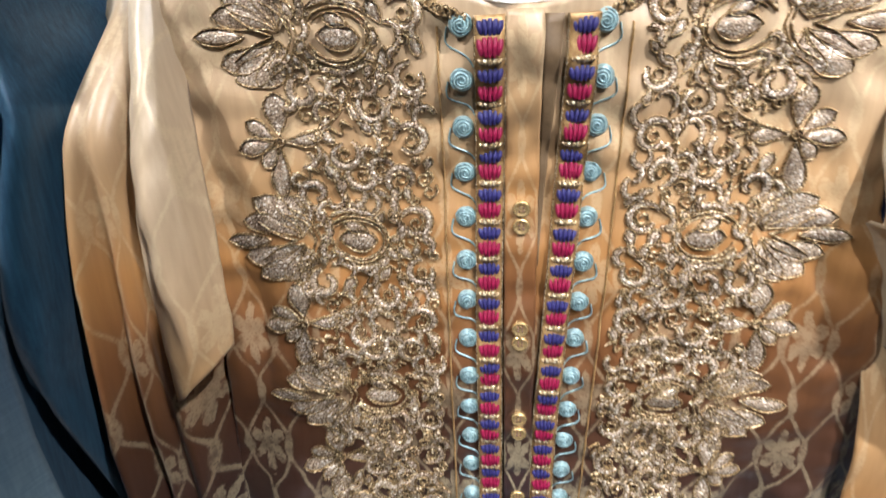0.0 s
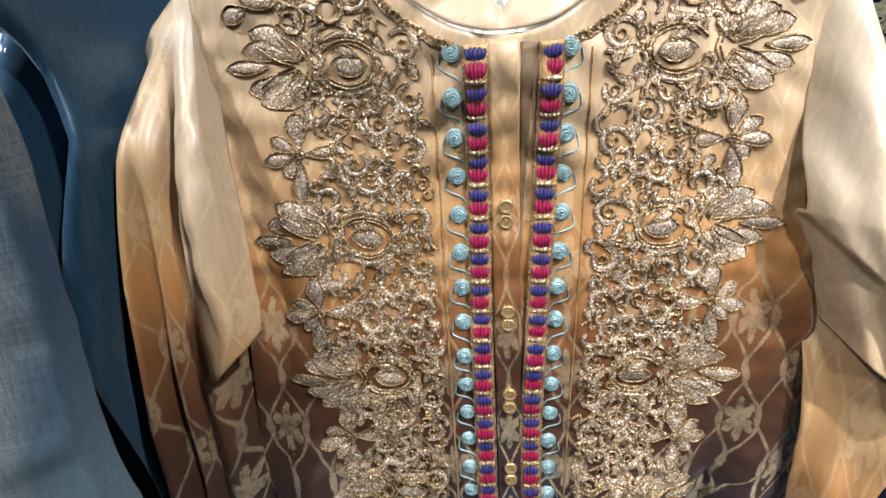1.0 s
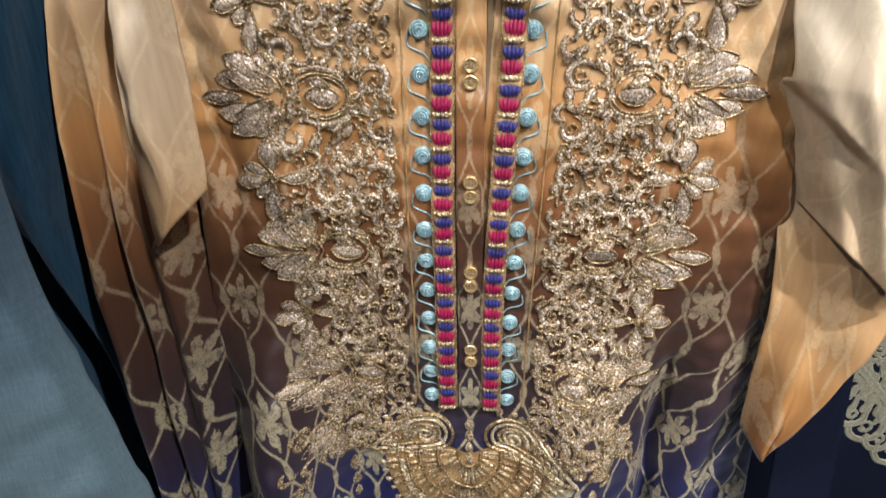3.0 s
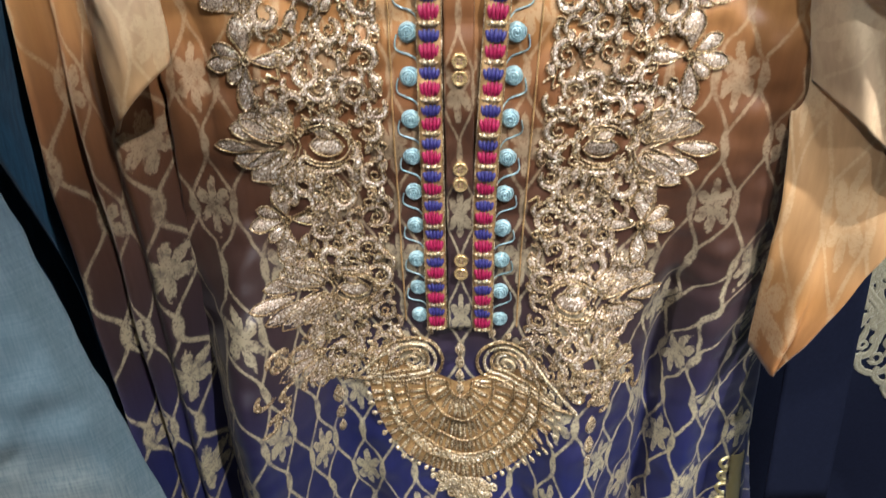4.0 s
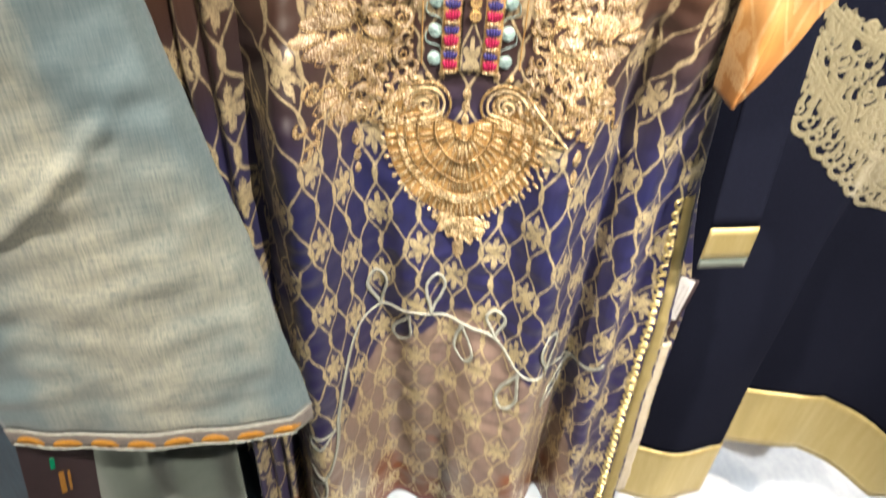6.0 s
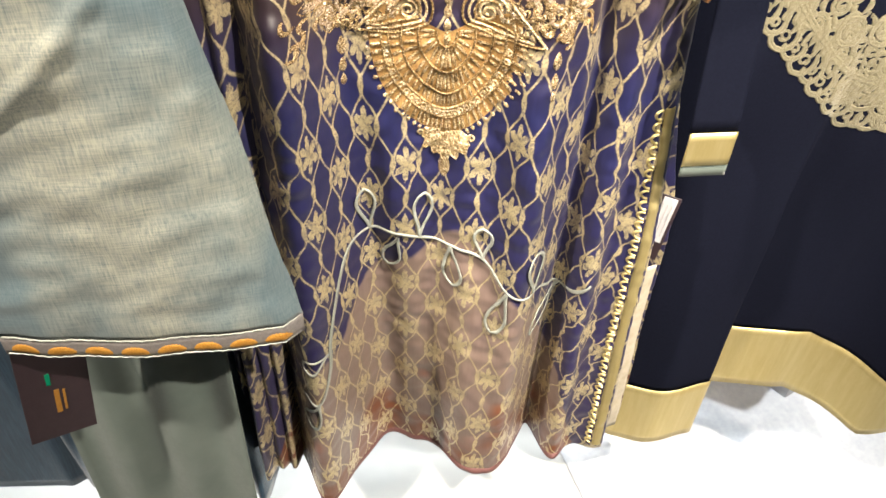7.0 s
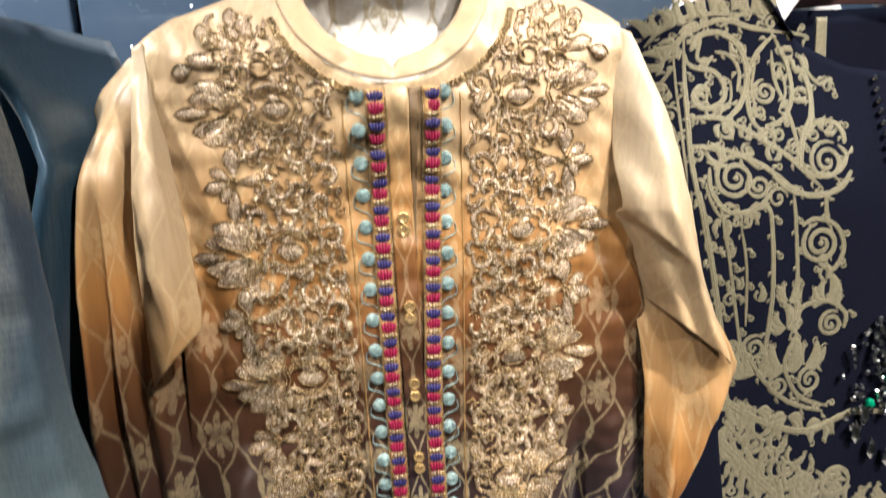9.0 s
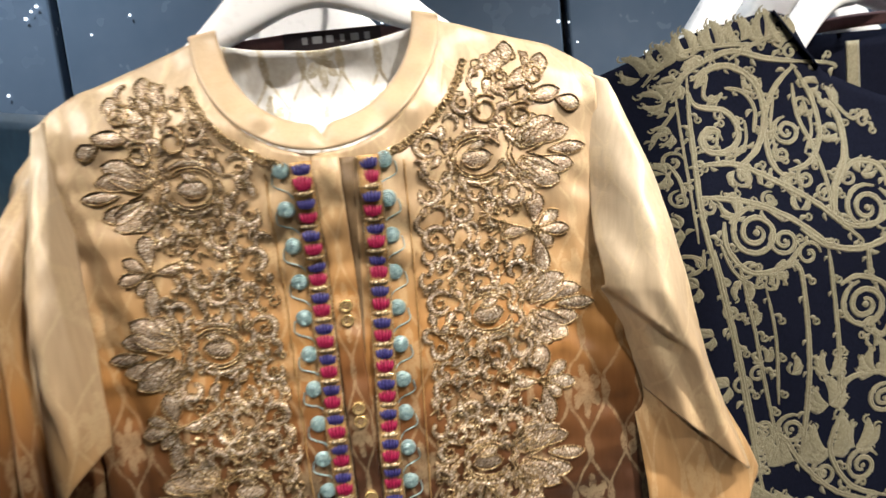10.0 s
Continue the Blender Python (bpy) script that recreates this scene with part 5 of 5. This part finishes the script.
ironwork("leafage", "fan of gold embroidered feathered leaves along the shoulder", [
    (0.0060, (0.275, 1.403), (0.297, 1.431), (0.336, 1.445), (0.369, 1.436), (0.397, 1.431)), (0.0044, (0.265, 1.424), (0.287, 1.445), (0.325, 1.451), (0.367, 1.448)), (0.0040, (0.389, 1.456), (0.364, 1.452), (0.335, 1.438)), (0.0036, (0.397, 1.431), (0.425, 1.427), (0.431, 1.422))],
    [((0.380, 1.450), 0.008, 0, 1.3, 0.0030), ((0.389, 1.440), 0.007, 0, 1.3, 0.0028)],
    [((0.265, 1.432), 130, 90, 5, 0.022), ((0.282, 1.438), 120, 90, 6, 0.024), ((0.302, 1.444), 115, 90, 6, 0.024), ((0.325, 1.449), 110, 80, 6, 0.024), ((0.347, 1.453), 105, 80, 6, 0.024), ((0.367, 1.453), 100, 80, 6, 0.024), ((0.384, 1.448), 100, 60, 5, 0.024), ((0.313, 1.435), 190, 120, 5, 0.020), ((0.290, 1.423), 210, 120, 5, 0.020)])
ironwork("leafage", "gold embroidered acanthus leaves at the foot of the bars", [
    (0.0052, (0.315, 1.089), (0.344, 1.114), (0.366, 1.083), (0.394, 1.056), (0.435, 1.040)), (0.0050, (0.401, 1.130), (0.389, 1.097), (0.406, 1.061), (0.441, 1.045)), (0.0040, (0.322, 1.122), (0.336, 1.126), (0.340, 1.109), (0.330, 1.098))],
    [((0.356, 1.118), 0.014, 60, 1.6, 0.0036), ((0.330, 1.104), 0.012, 200, 1.6, 0.0036), ((0.418, 1.077), 0.016, 30, 1.7, 0.0040), ((0.383, 1.075), 0.012, 90, 1.6, 0.0034)],
    [((0.335, 1.086), 110, 160, 7, 0.026), ((0.358, 1.089), 80, 160, 7, 0.026), ((0.389, 1.092), 95, 170, 8, 0.034), ((0.412, 1.095), 70, 150, 7, 0.028), ((0.320, 1.054), 130, 170, 7, 0.026), ((0.360, 1.049), 260, 170, 7, 0.028), ((0.394, 1.039), 260, 170, 7, 0.028), ((0.435, 1.028), 260, 160, 6, 0.026), ((0.342, 1.039), 90, 170, 7, 0.024)])


def swag_z(x):
    """Lower edge of the embroidery: it hangs to a rounded point at the dress's middle."""
    k = max(0.0, min(1.0, (x - 0.285) / (AXIS - 0.05 - 0.285)))
    return 1.015 - 0.170 * k ** 0.85


strokes, sprays = [], []
for k in range(17):
    x = 0.290 + 0.0142 * k
    z = swag_z(x) + 0.004
    r = 0.0115 if k % 2 else 0.0145
    strokes.append((arc(x, z, r, r, 150, 390, 14), 0.0042))
    strokes.append((coil(x, z + 0.001, r * 0.45, r * 0.2, k * 50, 1.2, 10), 0.0022))
    strokes.append((bend((x - 0.008, z + 0.016), (x, z + 0.030), (x + 0.012, z + 0.036)), 0.0036))
    sprays += [(x, z + 0.014, 70 + 30 * math.sin(k * 1.7), 0.028, 0.010), (x + 0.004, z + 0.034, 120 + 40 * math.sin(k * 2.3), 0.026, 0.009)]
strokes.append((bend((0.29, 1.05), (0.33, 1.01), (0.38, 0.955), (0.44, 0.905), (0.515, 0.885)), 0.0055))
strokes.append((bend((0.30, 1.085), (0.36, 1.04), (0.42, 1.02), (0.47, 1.035), (0.515, 1.030)), 0.0050))
iron("scalloped_border", strokes, "scalloped gold lace border closing the embroidery", sprays)
# dense lace at the lowest point
for cx, cz, r in ((0.470, 0.880, 0.020), (0.440, 0.885, 0.014), (0.500, 0.868, 0.018), (0.515, 0.905, 0.020), (0.480, 0.915, 0.013), (0.455, 0.955, 0.016), (0.415, 0.955, 0.014)):
    iron("lace_rosette", [(arc(cx, cz, r, r, 0, 360, 20), 0.0045), (arc(cx, cz, r * 0.55, r * 0.55, 20, 340, 14), 0.0036)], "round gold lace rosette", [(cx, cz, a, r * 0.9, r * 0.4) for a in range(0, 360, 60)])

# leaves and small spirals that fill the lace between the bars and the scalloped edge
for k in range(12):
    x = 0.302 + 0.0185 * k
    for z in (swag_z(x) + 0.046, swag_z(x) + 0.078):
        if z > 1.035:
            continue
        ironwork("lace_leafage", "dense gold embroidered leaves and spirals above the scalloped edge", [], [((x, z), random.uniform(0.010, 0.014), random.uniform(0, 360), random.choice((-1.7, 1.7)), 0.0040)],
                 [((x + 0.004, z + 0.006), random.uniform(40, 140), 170, 4, 0.020), ((x - 0.004, z - 0.006), random.uniform(220, 320), 170, 3, 0.018)])

# ---- crystal pendant on the navy dress ----
pendant = thing("crystal_necklace", "silver and crystal tassel necklace hanging on the navy dress", "necklace")
PC = (0.500, 1.075)


def bead_mesh(name, material, r, stretch=1.0):
    bm = bmesh.new()
    bmesh.ops.create_icosphere(bm, subdivisions=1, radius=r)
    bmesh.ops.scale(bm, vec=(1, 0.8, stretch), verts=bm.verts)
    me = bpy.data.meshes.new(name)
    bm.to_mesh(me)
    bm.free()
    me.materials.append(material)
    return me


ME_BEAD, ME_DROP, ME_STONE = bead_mesh("bead", M_BEAD, 0.0036), bead_mesh("drop", M_BEAD, 0.0055, 2.4), bead_mesh("stone", M_EMERALD, 0.0055)
for k in range(150):
    x = PC[0] + random.gauss(0, 0.022)
    z = PC[1] + random.uniform(-0.055, 0.055) + 0.012 * math.cos((x - PC[0]) * 60)
    if abs(x - PC[0]) > 0.05:
        continue
    ob = part("bead", ME_BEAD, pendant)
    ob.location = on_navy(x, z, 0.005 + random.uniform(0, 0.004))
    ob.rotation_euler = (random.random() * 3, random.random() * 3, random.random() * 3)
for dx, dz in ((-0.030, -0.060), (-0.012, -0.080), (0.006, -0.090), (0.024, -0.072), (-0.022, -0.040), (0.034, -0.050)):
    part("drop", ME_DROP, pendant, "crystal teardrop").location = on_navy(PC[0] + dx, PC[1] + dz, 0.007)
for dx, dz in ((0.0, 0.0), (-0.020, -0.026), (0.022, 0.030)):
    part("stone", ME_STONE, pendant, "green stone").location = on_navy(PC[0] + dx, PC[1] + dz, 0.011)
for side in (-1, 1):
    for j in range(24):
        t = j / 23
        x, z = AXIS + side * (0.006 + 0.014 * t), PC[1] + 0.05 + 0.255 * t
        ob = part("bead", ME_BEAD, pendant)
        ob.location = on_navy(x, z, 0.005)


# ---- neckline and hanger of the navy dress, and the garments behind it ----
cloth("back_neck", lambda s, t: Vector((0.385 + 0.26 * s, navy_y(0.5, 1.43) + 0.045 + 0.020 * math.sin(math.pi * s), 1.36 + 0.098 * t)), 30, 6, M_NAVY, navy, "inner side of the navy back neck", None, 0.003)
# facing tape whose shadow is put into its brown
cloth("neck_facing", lambda s, t: Vector((0.395 + 0.24 * s, navy_y(0.5, 1.43) + 0.040 + 0.020 * math.sin(math.pi * s), 1.452 + 0.012 * t + 0.010 * math.sin(math.pi * s))), 30, 4, M_SEAM, navy, "facing tape of the back neck, coloured brown as it lies in shadow", None, 0.003)
cloth("hanging_loop", lambda s, t: Vector((0.462 + 0.012 * s, navy_y(0.5, 1.43) + 0.034, 1.385 + 0.062 * t)), 6, 12, M_KHAKI, navy, "gold braid hanging loop", None, 0.002)
cloth("collar_fold", lambda s, t: Vector((0.372 + 0.038 * (1 - t) + 0.013 * s, navy_y(0.38, 1.44) - 0.006 + 0.022 * s, 1.424 + 0.050 * t + 0.003 * s)), 8, 14, M_NAVY, navy, "plain navy turned edge of the stand collar", None, 0.002)
broad = thing("coat_hanger", "broad white moulded plastic coat hanger holding the navy dress", "hanger")
part("body", hanger_body(MB(), 0.165, 0.045).mesh("body", M_WHITE), broad)
def leaning_hook(owner, y, z):
    """A steel hook that leans from a hanger set off by y, z to the rail."""
    path = [(0.0, 0.048 - y * k / 8, 1.510 + (0.114 - z) * k / 8) for k in range(9)]
    part("hook", tube(MB(), path, 0.0022).mesh("hook", M_METAL), owner, "chromed steel hook")


leaning_hook(broad, 0.112, 0.004)
broad.matrix_basis = pose(0.530, 0.112, 0.004)
for x, y, turn in ((0.490, 0.215, 6), (0.470, 0.290, 9)):
    h = copy_thing(broad, pose(x, y - 0.048, -0.006, 0, 0, turn))
    tagged(h, "broad white moulded plastic coat hanger holding a dark dress")
plain_hanger = thing("coat_hanger", "wide white moulded plastic coat hanger holding the teal tunic", "hanger")
part("body", hanger_body(MB()).mesh("body", M_WHITE), plain_hanger)
leaning_hook(plain_hanger, -0.048, 0.0)
plain_hanger.matrix_basis = pose(-0.44, -0.048, 0.0)


def hung(name, x, y, turn, material, label):
    """A garment seen edge on behind the others: shoulders and a long draped fall."""
    ob = thing(name, label, "dress", "garments behind the navy dress")

    def fall(s, t):
        a = 2 * s - 1
        z = 0.45 + (1.455 - 0.07 * a * a - 0.45) * t
        w = 0.19 + 0.05 * (1 - t)
        return Vector((a * w, 0.02 * math.sin(a * 9) * (1 - t) + 0.012, z))

    cloth("body", fall, 40, 40, material, ob)
    ob.matrix_basis = pose(x, y, 0, 0, 0, turn)
    return ob


hung("dark_dress", 0.400, 0.300, 12, M_NAVY, "plain dark navy dress on a white hanger")
hung("dark_dress", 0.345, 0.350, 16, M_NAVY, "plain dark navy dress on a white hanger")
hung("dark_dress", 0.75, 0.34, 8, M_NAVY, "plain dark navy dress on a white hanger")

# ---- tags and things on the floor ----
tag = thing("hang_tag", "dark card swing tag with yellow lettering on the teal tunic", "tag")
part("card", box_mesh("card", (0.058, 0.0012, 0.120), M_CARD, 0.0004), tag)
for k, (dx, dz, w, h, mat) in enumerate(((0.0, -0.012, 0.0045, 0.030, M_ORANGE), (0.006, -0.012, 0.0022, 0.026, M_ORANGE), (-0.005, 0.018, 0.004, 0.014, M_EMERALD))):
    ob = part("print_bar", box_mesh("print_bar", (w, 0.0006, h), mat, 0.0), tag)
    ob.location = (dx, -0.0008, dz)
mb = MB()
tube(mb, [(0.004, -0.001, 0.050), (0.006, -0.001, 0.070), (0.004, 0.004, 0.095)], 0.0006, 6)
part("string", mb.mesh("string", M_WHITE), tag)
tag.matrix_basis = pose(-0.364, -0.130, 0.694, 0, 9, 32)
tag = thing("price_tag", "white price label on a dark card hanging at the side slit", "tag")
part("card", box_mesh("card", (0.022, 0.0012, 0.090), M_CARD, 0.0004), tag)
ob = part("paper_label", box_mesh("paper_label", (0.015, 0.0006, 0.062), M_PAPER, 0.0), tag)
ob.location = (0, -0.001, 0.012)
for k in range(3):
    ob = part("print_bar", box_mesh("print_bar", (0.0012, 0.0004, 0.044), M_GREY, 0.0), tag)
    ob.location = (-0.006 + 0.005 * k, -0.0015, 0.012)
tag.matrix_basis = pose(0.250, 0.050, 0.745, 0, 6, -25)

# ---- things lying under the rail ----
carton = thing("carton", "small white cardboard box lying on the floor", "box")
part("body", box_mesh("body", (0.085, 0.12, 0.075), M_PAPER, 0.0015), carton)
flap = part("lid", box_mesh("lid", (0.088, 0.123, 0.018), M_PAPER, 0.0015), carton)
flap.location = (0, 0, 0.034)
carton.matrix_basis = pose(0.80, 0.44, 0.0375, 0, 0, 28)


def crumple(s, t):
    x, y = -0.42 + 0.84 * s, -0.34 + 0.60 * t
    z = 0.006 + 0.034 * abs(noise.noise(Vector((x * 6, y * 6, 1.0)))) + 0.012 * abs(noise.noise(Vector((x * 17, y * 17, 4.0))))
    fade = smooth(0.0, 0.12, s) * smooth(1.0, 0.88, s) * smooth(0.0, 0.12, t) * smooth(1.0, 0.88, t)
    return Vector((x, y, 0.003 + z * fade))


wrap = thing("plastic_wrap", "crumpled white plastic wrapping spread on the floor", "wrapping")
cloth("film", crumple, 60, 50, M_PAPER, wrap, thick=0.0008)
wrap.matrix_basis = pose(0.72, 0.22, 0.0, 0, 0, 14)


def slipper(name, upper, x, y, turn, label):
    ob = thing(name, label, "slipper", "slippers under the rail")
    sole = MB()
    ring = lambda k, h, g: [(g * 0.036 * math.cos(a) * (1 - 0.18 * math.sin(a)), g * 0.105 * math.sin(a), h) for a in [2 * math.pi * i / 24 for i in range(24)]]
    sole.grid([ring(0, 0.0, 0.02), ring(0, 0.0, 0.97), ring(0, 0.004, 1.0), ring(0, 0.012, 1.0), ring(0, 0.014, 0.96), ring(0, 0.014, 0.02)], True)
    part("sole", sole.mesh("sole", M_CARD), ob, "dark sole")
    top = MB()
    top.grid([[(0.035 * math.cos(a) * (1 - 0.5 * max(0, t - 0.5)), 0.01 + 0.085 * t, 0.014 + 0.040 * math.sin(a) * (1 - 0.6 * t)) for a in [math.pi * i / 14 for i in range(15)]] for t in [j / 8 for j in range(9)]])
    part("upper", top.mesh("upper", upper), ob)
    ob.matrix_basis = pose(x, y, 0.0, 0, 0, turn)


slipper("slipper", M_PINK, 0.985, 0.47, 40, "pale pink slipper with a dark sole")
slipper("slipper", M_RED, 0.915, 0.50, 20, "red slipper with a dark sole")
